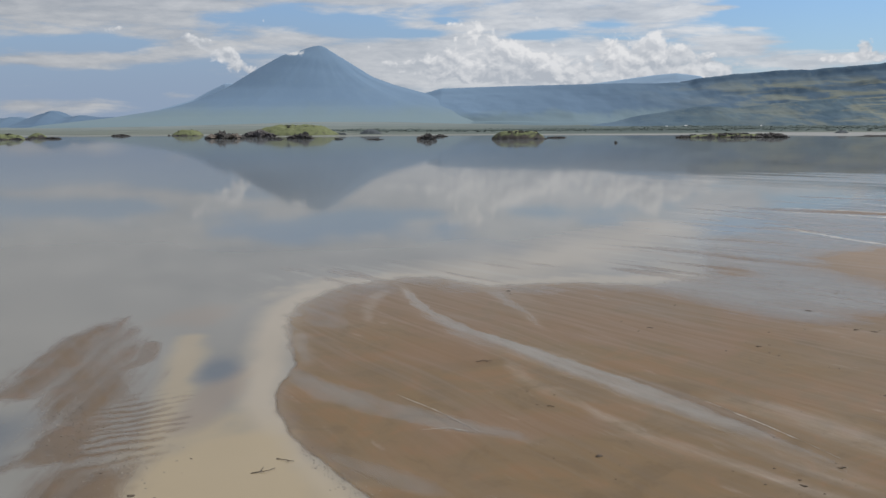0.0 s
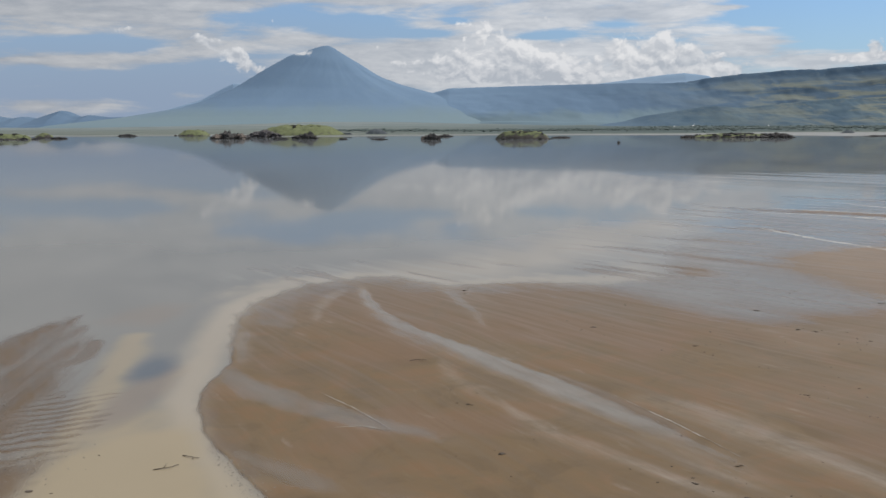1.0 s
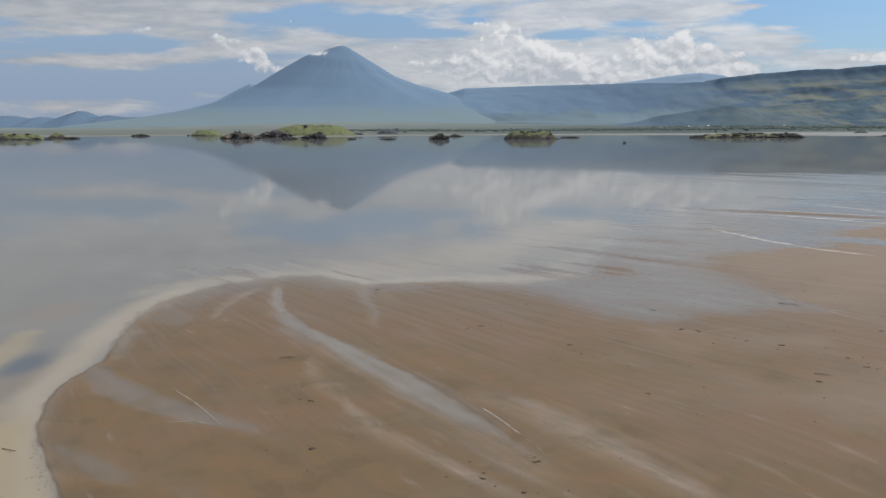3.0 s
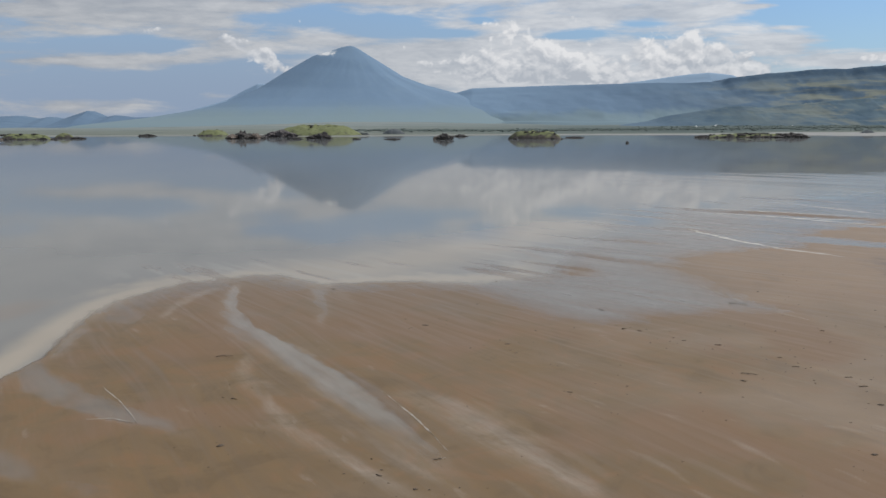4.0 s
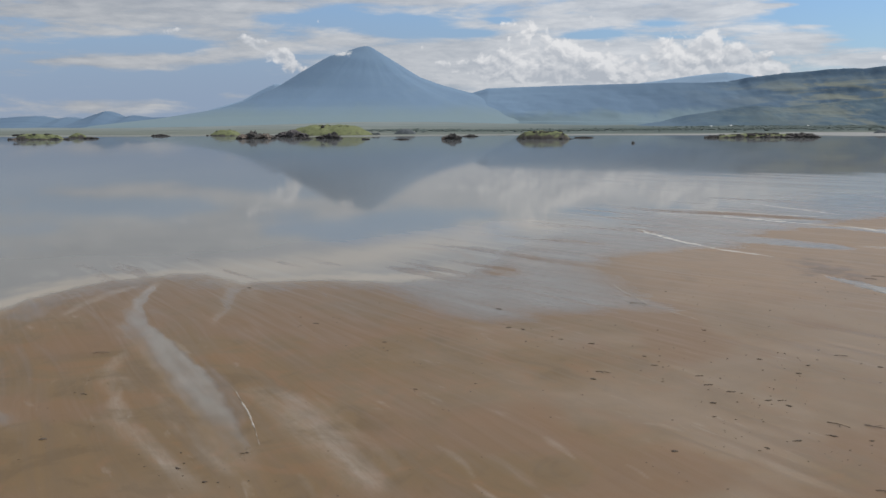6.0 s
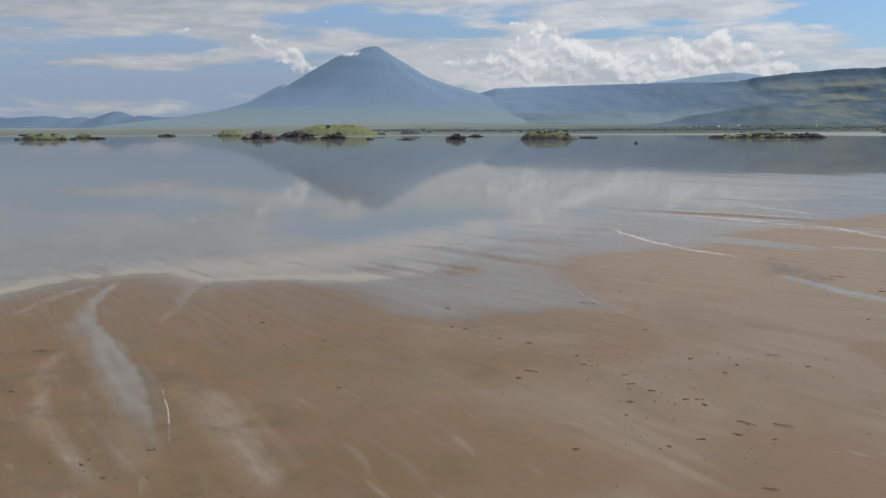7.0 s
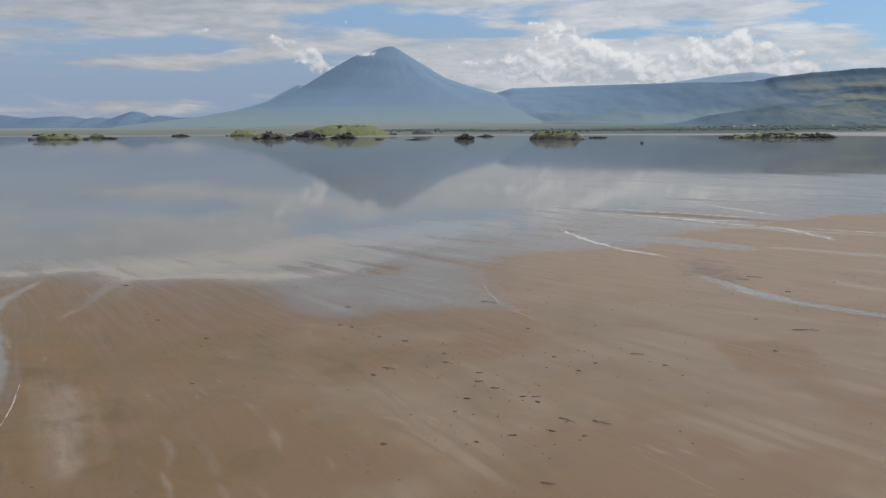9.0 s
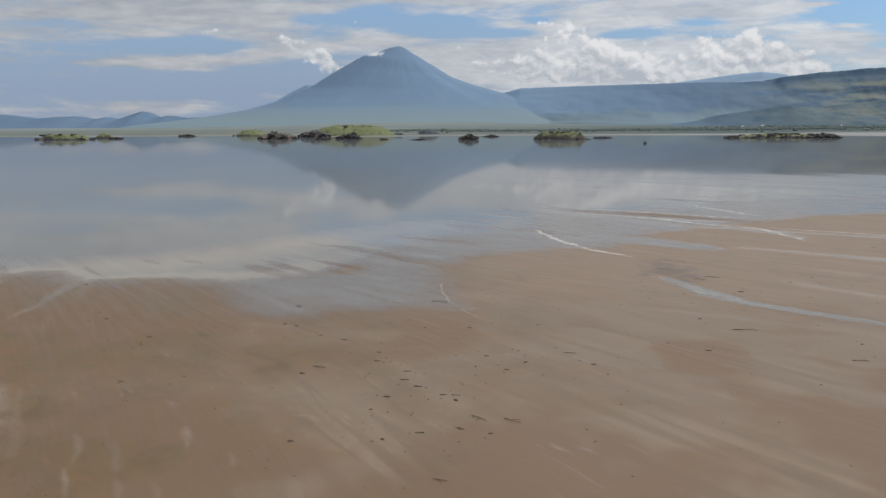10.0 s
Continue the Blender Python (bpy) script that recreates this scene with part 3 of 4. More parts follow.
def water_material():
    mat, n = material("shallow lake water")
    f = {k: n.attr(k).outputs["Fac"] for k in ("wet", "silt", "salt", "hole", "brown", "milk", "across", "along")}
    place = n.add("ShaderNodeNewGeometry").outputs["Position"]
    flow = n.xyz(f["across"], n.m("MULTIPLY", f["along"], 0.06), 0.0)
    streak = n.noise(flow, 0.55, 6.0, 0.6, 0.5)
    fine = n.noise(n.xyz(f["across"], n.m("MULTIPLY", f["along"], 0.10), 7.0), 2.6, 4.0, 0.6, 0.3)
    calm = n.noise(n.v("MULTIPLY", place, (1.0, 0.3, 1.0)), 0.02, 4.0, 0.55)
    body = n.mix(n.step(calm, 0.35, 0.65), (0.185, 0.186, 0.176), (0.225, 0.222, 0.205))
    # far, less silty water; the bluish reflection there is put into its colour
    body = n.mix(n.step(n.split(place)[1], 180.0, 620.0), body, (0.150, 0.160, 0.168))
    body = n.mix(n.step(f["wet"], 0.99, 0.7), body, (0.186, 0.180, 0.168))
    body = n.mix(f["milk"], body, (0.345, 0.305, 0.245))
    body = n.mix(f["silt"], body, (0.340, 0.280, 0.185))
    body = n.mix(n.m("MULTIPLY", f["brown"], 0.55), body, (0.25, 0.19, 0.14))
    body = n.mix(n.m("MULTIPLY", f["salt"], n.lin(fine, 0.3, 0.7, 0.55, 1.0)), body, (0.33, 0.325, 0.295))
    body = n.mix(f["hole"], body, (0.105, 0.125, 0.15))
    ragged = n.m("ADD", f["wet"], n.lin(streak, 0.3, 0.7, -0.08, 0.08))
    cloudy = n.m("MULTIPLY", n.step(ragged, 0.18, 0.95), 0.94)
    bed = n.add("ShaderNodeBsdfTransparent")
    silty = n.add("ShaderNodeBsdfDiffuse", Color=body)
    under = n.add("ShaderNodeMixShader", Fac=cloudy)
    n.t.links.new(bed.outputs[0], under.inputs[1])
    n.t.links.new(silty.outputs[0], under.inputs[2])
    gloss = n.add("ShaderNodeBsdfGlossy", Roughness=n.m("ADD", n.lin(calm, 0.3, 0.7, 0.028, 0.055), n.m("MULTIPLY", n.step(f["wet"], 0.98, 0.62), 0.16)))
    fres = n.add("ShaderNodeFresnel", IOR=1.33)
    much = n.m("MULTIPLY", n.m("MULTIPLY", fres.outputs[0], 0.80), n.step(n.m("ADD", ragged, n.lin(fine, 0.3, 0.7, -0.08, 0.08)), 0.05, 0.45))
    full = n.add("ShaderNodeMixShader", Fac=much)
    n.t.links.new(under.outputs[0], full.inputs[1])
    n.t.links.new(gloss.outputs[0], full.inputs[2])
    n.out(full.outputs[0])
    return mat


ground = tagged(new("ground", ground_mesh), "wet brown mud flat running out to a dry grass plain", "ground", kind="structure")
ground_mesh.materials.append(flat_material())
water = tagged(new("water", water_mesh), "still shallow grey lake water mirroring mountain and cloud", "water", kind="structure")
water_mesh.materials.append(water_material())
water.visible_shadow = False


# ---------------------------------------------------------------- far land
def hill_material(name, low, high, bright, size, patch=0.5, white=None, foot=None, high_foot=130.0, grassy=None, hazy=(450.0, 1350.0)):
    mat, n = material(name)
    place = n.add("ShaderNodeNewGeometry").outputs["Position"]
    a = n.noise(n.v("MULTIPLY", place, (1.0, 0.22, 0.9)), 1.0 / size, 6.0, 0.6, 0.4)
    c = n.noise(n.v("MULTIPLY", place, (1.0, 0.2, 1.3)), 3.3 / size, 5.0, 0.65, 0.3)
    base = n.mix(n.step(a, 0.35, 0.65), low, high)
    base = n.mix(n.m("MULTIPLY", n.step(c, 0.52, 0.70), patch), base, bright)
    if grassy:
        qx, qy, qz = n.split(place)
        # pale grassy strips, which also paint in sunlit patches of the slope
        strip = n.noise(n.v("MULTIPLY", place, (0.0055, 0.0030, 0.026)), 1.0, 6.0, 0.65, 0.8)
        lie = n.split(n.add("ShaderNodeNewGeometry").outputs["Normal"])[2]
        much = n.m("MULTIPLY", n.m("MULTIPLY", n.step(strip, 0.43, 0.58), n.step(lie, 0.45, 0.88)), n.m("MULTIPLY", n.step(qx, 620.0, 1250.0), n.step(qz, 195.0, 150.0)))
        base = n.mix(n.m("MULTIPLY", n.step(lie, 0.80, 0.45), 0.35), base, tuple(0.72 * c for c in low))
        base = n.mix(n.m("MULTIPLY", much, 0.8), base, grassy)
        # distance haze painted in: bluer and paler towards the west end
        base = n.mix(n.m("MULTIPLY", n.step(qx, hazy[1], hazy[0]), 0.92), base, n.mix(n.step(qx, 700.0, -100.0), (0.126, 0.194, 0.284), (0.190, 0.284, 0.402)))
    # foot: lower slopes blended paler, low greenery with haze painted in
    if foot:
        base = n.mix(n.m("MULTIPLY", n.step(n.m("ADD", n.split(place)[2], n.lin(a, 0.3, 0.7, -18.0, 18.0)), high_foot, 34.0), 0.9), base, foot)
    if white:
        d = n.v("SUBTRACT", place, white)
        q = n.t.nodes.new("ShaderNodeVectorMath")
        q.operation = "LENGTH"
        n.put(q.inputs[0], n.v("MULTIPLY", d, (1.0, 0.25, 1.6)))
        near_top = n.m("ADD", q.outputs["Value"], n.lin(c, 0.3, 0.7, -26.0, 26.0))
        base = n.mix(n.step(near_top, 46.0, 20.0), base, (0.62, 0.64, 0.66))
    b = n.add("ShaderNodeBsdfPrincipled", Roughness=0.95, Normal=n.bump(c, 0.3, size * 0.03))
    b.inputs["Specular IOR Level"].default_value = 0.1
    n.put(b.inputs["Base Color"], base)
    n.out(b.outputs[0])
    return mat


def volcano():
    """A steep cone with a notched summit and long skirts."""
    rows, cols = 90, 220
    q = np.linspace(0, 1, rows) ** 1.5
    turn = np.linspace(0, 2 * np.pi, cols)
    Q, A = np.repeat(q, cols), np.tile(turn, rows)
    left = 0.5 - 0.5 * np.cos(A)
    r = Q * 1500
    def soft(table):
        at = np.linspace(0, 1600, 801)
        bell = np.exp(-(np.linspace(-2, 2, 31) ** 2))
        z = np.convolve(np.pad(np.interp(at, *table), 15, mode="edge"), bell / bell.sum(), "valid")
        return np.interp(r, at, z)

    east = soft(([0, 18, 45, 139, 240, 342, 495, 700, 1000, 1500], [373, 370, 352, 294, 229, 191, 150, 100, 50, -30]))
    west = soft(([0, 20, 51, 90, 128, 166, 295, 426, 555, 685, 943, 1250, 1500], [373, 371, 363, 350, 340, 331, 261, 182, 131, 93, 52, 20, -30]))
    z = east + (west - east) * left
    gully = fbm(np.cos(A) * 5 + 9, np.sin(A) * 5 + r / 700, 83, 5) - 0.5
    z = z + gully * 15 * smooth(r, 60, 300) * smooth(r, 1400, 500)
    X, Y = r * np.cos(A), r * np.sin(A) * np.where(np.sin(A) > 0, 0.2, 0.6)
    mesh = grid_mesh("volcano", rows, cols, X, Y, z)
    ob = tagged(new("volcano", mesh), "volcanic cone with a white ashy summit notch, coloured blue-grey for distance haze", "mountain", kind="structure")
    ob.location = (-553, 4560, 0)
    # blue-grey base colours hold the haze of distance
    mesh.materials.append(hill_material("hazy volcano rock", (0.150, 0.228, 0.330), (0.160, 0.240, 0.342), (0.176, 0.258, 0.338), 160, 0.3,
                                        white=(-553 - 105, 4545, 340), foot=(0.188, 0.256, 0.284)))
    return ob


def ridge(name, label, xs, tops, y, depth, foot, mat, rough, seed, sharp=0.5, fine=0.02, benched=False):
    """A long hill: crest heights along x, a scarp below the crest and spurs running down to the plain."""
    cols, rows = 460, 70
    x = np.linspace(xs[0], xs[-1], cols)
    v = np.linspace(0, 1, rows)
    X, V = np.tile(x, rows), np.repeat(v, cols)
    top = np.interp(X, xs, tops)
    calm_west = (0.3 + 0.7 * smooth(X, 450, 1100)) if benched else 1.0
    spur = fbm(X / rough + 3, V * 2.2 + X * 0 + seed, seed, 5) - 0.5
    fall = 1 - (np.clip(V - 0.25, 0, 1) / 0.75) ** sharp
    if benched:
        w_at = V + 0.09 * (fbm(X / 260, V * 1.5, seed + 31, 4) - 0.5) * smooth(V, 0.25, 0.40)
        cliffs = np.interp(w_at, [0, 0.25, 0.285, 0.45, 0.48, 0.66, 0.69, 0.84, 1], [1, 1, 0.80, 0.66, 0.50, 0.36, 0.25, 0.14, 0])
        fall = fall + (cliffs - fall) * 0.5 * smooth(X, 700, 1150)
    face = smooth(V, 0.25, 0.40) * 0.04
    z = top * np.clip(fall - face * (V < 0.9), 0, 1) + spur * np.sqrt(calm_west) * top * 0.34 * smooth(V, 0.28, 0.55) * smooth(V, 1.0, 0.8)
    z = z + (fbm(X / (rough * 0.14) + V * 3, V * 6, seed + 9, 4) - 0.5) * top * fine * calm_west + foot * (1 - V)
    z = np.where(V > 0.985, -20, z)
    reach = xs[-1] - xs[0]
    depth = depth * np.interp(X, [xs[0], xs[0] + 0.3 * reach], [0.4, 1.0])
    Y = np.interp(X, xs, np.broadcast_to(y, len(xs))) + depth * (0.25 - V) + (fbm(X / rough, V * 3, seed + 4, 4) - 0.5) * depth * 0.12 * smooth(V, 0.1, 0.4)
    mesh = grid_mesh(name, rows, cols, X, Y, z)
    mesh.flip_normals()
    mesh.materials.append(mat)
    return tagged(new(name, mesh), label, "hill", kind="structure")


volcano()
# scarp and foothill colours are blued to carry the haze
near_mat = hill_material("hazy grassy scarp", (0.060, 0.102, 0.156), (0.092, 0.142, 0.196), (0.130, 0.175, 0.204), 90, 0.5, grassy=(0.200, 0.215, 0.172), foot=(0.182, 0.252, 0.290), high_foot=80.0)
low_mat = hill_material("hazy scrubby foothills", (0.062, 0.104, 0.146), (0.095, 0.142, 0.176), (0.138, 0.174, 0.176), 60, 0.55, grassy=(0.210, 0.218, 0.170), hazy=(300.0, 800.0))
# skyline hills: haze painted as flat blue, palest for the farthest
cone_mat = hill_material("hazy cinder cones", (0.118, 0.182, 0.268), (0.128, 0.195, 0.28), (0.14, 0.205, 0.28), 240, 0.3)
pale_mat = hill_material("haze-pale farthest hills", (0.275, 0.385, 0.52), (0.285, 0.395, 0.525), (0.295, 0.40, 0.52), 240, 0.3)
ridge("ridge_behind", "dome of hills behind the scarp, coloured pale blue for haze", [420, 690, 850, 1000, 1091, 1199, 1400], [150, 201, 221, 242, 249, 235, 150], 4700, 240, 0, pale_mat, 900, 5, 1.2)
ridge("shoulder_behind", "shoulder behind the volcano, coloured pale blue for haze", [-1420, -1184, -1102, -1034, -960, -850], [75, 142, 185, 216, 214, 150], 4800, 200, 0, pale_mat, 900, 6, 1.2)
ridge("scarp", "long escarpment with pale grassy patches under cloud, coloured blue-grey for haze",
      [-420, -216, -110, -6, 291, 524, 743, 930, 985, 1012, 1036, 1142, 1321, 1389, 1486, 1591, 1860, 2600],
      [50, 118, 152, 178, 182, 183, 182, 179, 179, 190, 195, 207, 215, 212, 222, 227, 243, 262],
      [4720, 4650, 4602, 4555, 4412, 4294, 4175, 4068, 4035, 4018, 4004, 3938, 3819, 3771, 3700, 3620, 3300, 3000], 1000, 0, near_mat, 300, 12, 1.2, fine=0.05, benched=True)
ridge("foothills", "low green foothills below the escarpment, coloured bluer for haze", [300, 473, 584, 647, 745, 821, 903, 1030, 1135, 1314, 1900],
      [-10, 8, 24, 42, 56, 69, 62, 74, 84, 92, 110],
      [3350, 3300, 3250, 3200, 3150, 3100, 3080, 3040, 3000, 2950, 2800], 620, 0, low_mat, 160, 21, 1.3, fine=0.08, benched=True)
ridge("hill_cones", "small hills on the skyline, coloured blue for haze", [-2900, -2543, -2371, -2260, -2170, -2071, -2018, -1952, -1912, -1870, -1831, -1800, -1766, -1735, -1700, -1621, -1541, -1300],
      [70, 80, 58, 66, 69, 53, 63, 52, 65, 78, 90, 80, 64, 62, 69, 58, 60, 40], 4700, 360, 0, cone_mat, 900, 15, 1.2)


# ---------------------------------------------------------------- building blocks
def part(name, bm, mat, parent=None, label="", flat=True):
    mesh = bpy.data.meshes.new(name)
    bm.to_mesh(mesh)
    bm.free()
    mesh.materials.append(mat)
    for p in mesh.polygons:
        p.use_smooth = not flat
    ob = new(name, mesh)
    if parent is not None:
        ob.parent = parent
    if label:
        ob["label"] = label
    return ob


def stone_material(name, low, high, pale, size):
    mat, n = material(name)
    place = n.add("ShaderNodeNewGeometry").outputs["Position"]
    tone = n.add("ShaderNodeObjectInfo").outputs["Random"]
    a = n.noise(place, 1.0 / size, 5.0, 0.65)
    c = n.noise(place, 5.0 / size, 4.0, 0.6)
    base = n.mix(n.step(a, 0.35, 0.65), low, high)
    base = n.mix(n.m("MULTIPLY", n.step(c, 0.55, 0.72), n.lin(tone, 0.0, 1.0, 0.05, 0.6)), base, pale)
    b = n.add("ShaderNodeBsdfPrincipled", Roughness=0.9, Normal=n.bump(c, 0.6, size * 0.15))
    n.put(b.inputs["Base Color"], base)
    n.out(b.outputs[0])
    return mat


def hummock_material():
    mat, n = material("grassy hummock")
    geo = n.add("ShaderNodeNewGeometry")
    place = geo.outputs["Position"]
    nx, ny, nz = n.split(geo.outputs["Normal"])
    px, py, pz = n.split(place)
    a = n.noise(place, 0.16, 5.0, 0.6)
    c = n.noise(place, 0.9, 4.0, 0.65)
    green = n.mix(n.step(a, 0.35, 0.65), (0.118, 0.140, 0.062), (0.160, 0.180, 0.088))
    green = n.mix(n.m("MULTIPLY", n.step(c, 0.55, 0.7), 0.5), green, (0.085, 0.095, 0.045))
    rock = n.mix(n.step(c, 0.4, 0.65), (0.040, 0.036, 0.034), (0.105, 0.092, 0.080))
    steep = n.step(n.m("ADD", nz, n.lin(a, 0.3, 0.7, -0.22, 0.22)), 0.74, 0.50)
    foot = n.step(n.m("ADD", pz, n.lin(c, 0.3, 0.7, -0.5, 0.5)), 0.75, 0.15)
    base = n.mix(n.m("MAXIMUM", steep, foot), green, rock)
    b = n.add("ShaderNodeBsdfPrincipled", Roughness=0.95, Normal=n.bump(c, 0.7, 0.5))
    n.put(b.inputs["Base Color"], base)
    n.out(b.outputs[0])
    return mat


BASALT = stone_material("dark lava rock", (0.028, 0.027, 0.028), (0.060, 0.056, 0.053), (0.17, 0.155, 0.14), 1.6)
TAN = stone_material("pale brown rock", (0.095, 0.078, 0.068), (0.15, 0.125, 0.105), (0.28, 0.25, 0.22), 2.0)
# dark rock at the far shore, haze blue mixed into its colour
HAZY_ROCK = stone_material("hazy dark rock", (0.070, 0.085, 0.100), (0.095, 0.110, 0.120), (0.13, 0.145, 0.14), 4.0)
MAUVE = stone_material("grey-brown weathered rock", (0.060, 0.056, 0.060), (0.095, 0.088, 0.090), (0.17, 0.155, 0.15), 2.4)
HUMMOCK = hummock_material()


def boulder(bm, x, y, z, sx, sy, sz, rng, detail=2):
    """A broken, faceted rock added to bm."""
    made = bmesh.ops.create_icosphere(bm, subdivisions=detail, radius=1.0)["verts"]
    off = Vector((rng.uniform(-50, 50), rng.uniform(-50, 50), rng.uniform(-50, 50)))
    turn = Euler((rng.uniform(-0.3, 0.3), rng.uniform(-0.3, 0.3), rng.uniform(0, 6.3))).to_matrix()
    for v in made:
        p = v.co.copy()
        p *= 1 + 0.65 * noise.noise(p * 1.4 + off) + 0.42 * noise.noise(p * 3.3 + off)
        p = turn @ p
        v.co = Vector((x + p.x * sx, y + p.y * sy, max(z + p.z * sz, -0.4)))


def mound_mesh(half, deep, height, seed, steep=3.0, lumps=0.35):
    """A low hummock with an uneven outline, standing in the water."""
    rings, seg = 22, 84
    q = np.repeat(np.linspace(0, 1, rings), seg + 1)
    a = np.tile(np.linspace(0, 2 * np.pi, seg + 1), rings)
    ca, sa = np.cos(a), np.sin(a)
    out = 0.80 + 0.42 * (fbm(ca * 1.7 + seed, sa * 1.7, seed, 4) - 0.3)
    X, Y = q * out * half * ca, q * out * deep * sa
    z = height * (1 - q**steep) * (0.86 + lumps * (fbm(X / half * 2.2 + seed, Y / deep * 2.2, seed + 2, 4) - 0.5) * 2)
    z = z + (fbm(X / 2.5 + seed, Y / 2.5, seed + 5, 3) - 0.5) * height * 0.22 * smooth(q, 1.0, 0.9)
    z = np.where(q > 0.97, -0.45, z)
    mesh = grid_mesh("mound", rings, seg + 1, X, Y, z)
    return mesh


def islet(label, x, y, half, height, seed, rocks=14, mound=1.0, deep=0.55, big=1.0, pale=1, mat=None, top=3.0, cover=None, upper=0):
    """A hummock in the lake: a mound under grass with broken rock about its foot."""
    rng = random.Random(seed)
    thing = tagged(new("islet"), label, "island", group="islets in the lake")
    thing.location = (x, y, 0)
    if mound > 0:
        mesh = mound_mesh(half * 0.98, half * deep, height * mound, seed, top)
        mesh.materials.append(cover or HUMMOCK)
        m = new("mound", mesh)
        m.parent = thing
        m["label"] = "bare dark rock mound" if cover else "grassy top over dark rock"
    for k in range(upper):
        turn, q = rng.uniform(math.pi, 2 * math.pi), rng.uniform(0.25, 0.82)
        size = height * rng.uniform(0.07, 0.16) * big
        bm = bmesh.new()
        boulder(bm, half * q * math.cos(turn), half * deep * q * math.sin(turn), height * mound * (0.86 - 0.80 * q**top), size * rng.uniform(1.5, 4.0), size * 1.2, size * rng.uniform(0.7, 1.2), rng, 2)
        part("boulder", bm, mat or BASALT, thing)
    for k in range(rocks):
        turn = rng.uniform(math.pi, 2 * math.pi) if rng.random() < 0.8 else rng.uniform(0, math.pi)
        q = rng.uniform(0.72, 1.0) if mound > 0 else rng.uniform(0.0, 0.85)
        size = height * rng.uniform(0.14, 0.34) * big
        bm = bmesh.new()
        bx, by = half * q * math.cos(turn), half * deep * q * math.sin(turn)
        lift = height * 0.25 * rng.random() if mound == 0 else 0.1 * size
        boulder(bm, bx, by, lift, size * rng.uniform(1.0, 1.9), size * rng.uniform(0.8, 1.3), size * rng.uniform(0.7, 1.1), rng, 2)
        part("boulder", bm, TAN if (pale and k % 7 == 3) else (mat or BASALT), thing)
    return thing


def rock_pile(label, x, y, half, height, seed, count=7, mat=None, name="rock_pile"):
    """Loose rocks lying together in the shallows."""
    rng = random.Random(seed)
    thing = tagged(new(name), label, "rock", group="rocks in the lake")
    thing.location = (x, y, 0)
    for k in range(count):
        q = (k + 0.5) / count * 2 - 1
        bm = bmesh.new()
        tall = 1.2 * height * (1 - 0.65 * q * q) * rng.uniform(0.6, 1.0)
        boulder(bm, q * half * 0.8, rng.uniform(-0.3, 0.3) * half, tall * 0.25, half * rng.uniform(0.9, 1.5) / max(count, 2) * 1.5 + 0.3 * height * 0.4,
                half * 0.35, tall * 0.62, rng, 3 if half > 5 else 2)
        part("boulder", bm, mat or (TAN if (k * 5 + seed) % 6 == 2 else BASALT), thing)
    return thing


# ---------------------------------------------------------------- hummocks and rocks in the lake
islet("low grassy islet rimmed with dark rock", -532, 1200, 37, 8.2, 3, rocks=20, deep=0.6, big=0.9, top=4.5, upper=10)
islet("small grassy islet with one dark rock", -545, 1346, 15.5, 6.9, 5, rocks=5, big=0.7)
rock_pile("single dark rock in still water", -492.6, 1196, 2.6, 2.4, 6, 1)
rock_pile("dark flat rock in still water", -485.8, 1246.0, 7, 3.4, 7, 3, BASALT)
rock_pile("long flat dark rock shelf near the far shore", -498.6, 1550.0, 16.5, 3.6, 8, 7, BASALT)
rock_pile("heap of dark and brown broken rock in the lake", -257, 1182, 25, 8.1, 9, 9)
islet("large bright green hummock behind dark rocks", -214, 1464, 76, 18.0, 11, rocks=14, deep=0.7, big=0.4, top=3.2, upper=6)
rock_pile("dark rock heap at the foot of the green hummock", -245, 1341, 24, 11.0, 12, 8, MAUVE)
rock_pile("tall dark rounded rocks in still water", -164, 1148, 13.6, 7.6, 13, 5, BASALT)
rock_pile("low dark rocks awash in still water", -185, 1110, 8.3, 2.5, 14, 4, BASALT)
islet("green hummock strewn with dark rock at the far shore", -405, 1590, 30, 11.0, 15, rocks=10, big=0.5, upper=5, deep=0.9, top=2.4)
islet("dark hazy rock mound at the far shore", -110, 1560, 22, 9.6, 16, rocks=10, mound=1.0, big=0.5, mat=HAZY_ROCK, pale=0, cover=HAZY_ROCK)
rock_pile("dark rocks at the foot of the green hummock", -152, 1480, 10, 5.2, 17, 4, HAZY_ROCK)
rock_pile("flat brown rock barely above the water", -71, 1050, 7.6, 1.3, 18, 4)
rock_pile("small dark rock in still water", -111.7, 1084, 3.5, 1.8, 19, 2, BASALT)
rock_pile("craggy dark rock stack in still water", -15.2, 1030, 9.2, 6.4, 20, 5)
rock_pile("thin dark rock shelf behind the stack", -4, 1300, 10, 2.6, 21, 4, BASALT)
islet("green-topped islet with broken dark rock sides", 79.4, 1037, 31, 9.1, 22, rocks=24, deep=0.6, big=0.62, top=5.0, upper=11)
rock_pile("low dark rock spit beside the green islet", 129, 1120, 10, 2.1, 23, 5, BASALT)
rock_pile("lone dark rock in open water", 137.8, 795, 1.4, 1.5, 24, 1, BASALT)
islet("long low rocky islet with patchy grass", 313.8, 1083, 60, 6.6, 25, rocks=60, deep=0.3, big=1.15, mound=0.68, top=4.0, upper=34)
rock_pile("heap of dark rock on the long islet's end", 350, 1068, 20, 4.6, 26, 8, BASALT)
islet("dark rock mound on the far shore", 530, 1330, 11, 6.0, 27, rocks=6, mound=0.9, mat=HAZY_ROCK, pale=0, cover=HAZY_ROCK)
rock_pile("dark flat rocks along the far shore", 495, 1138, 24, 1.5, 28, 7, BASALT)


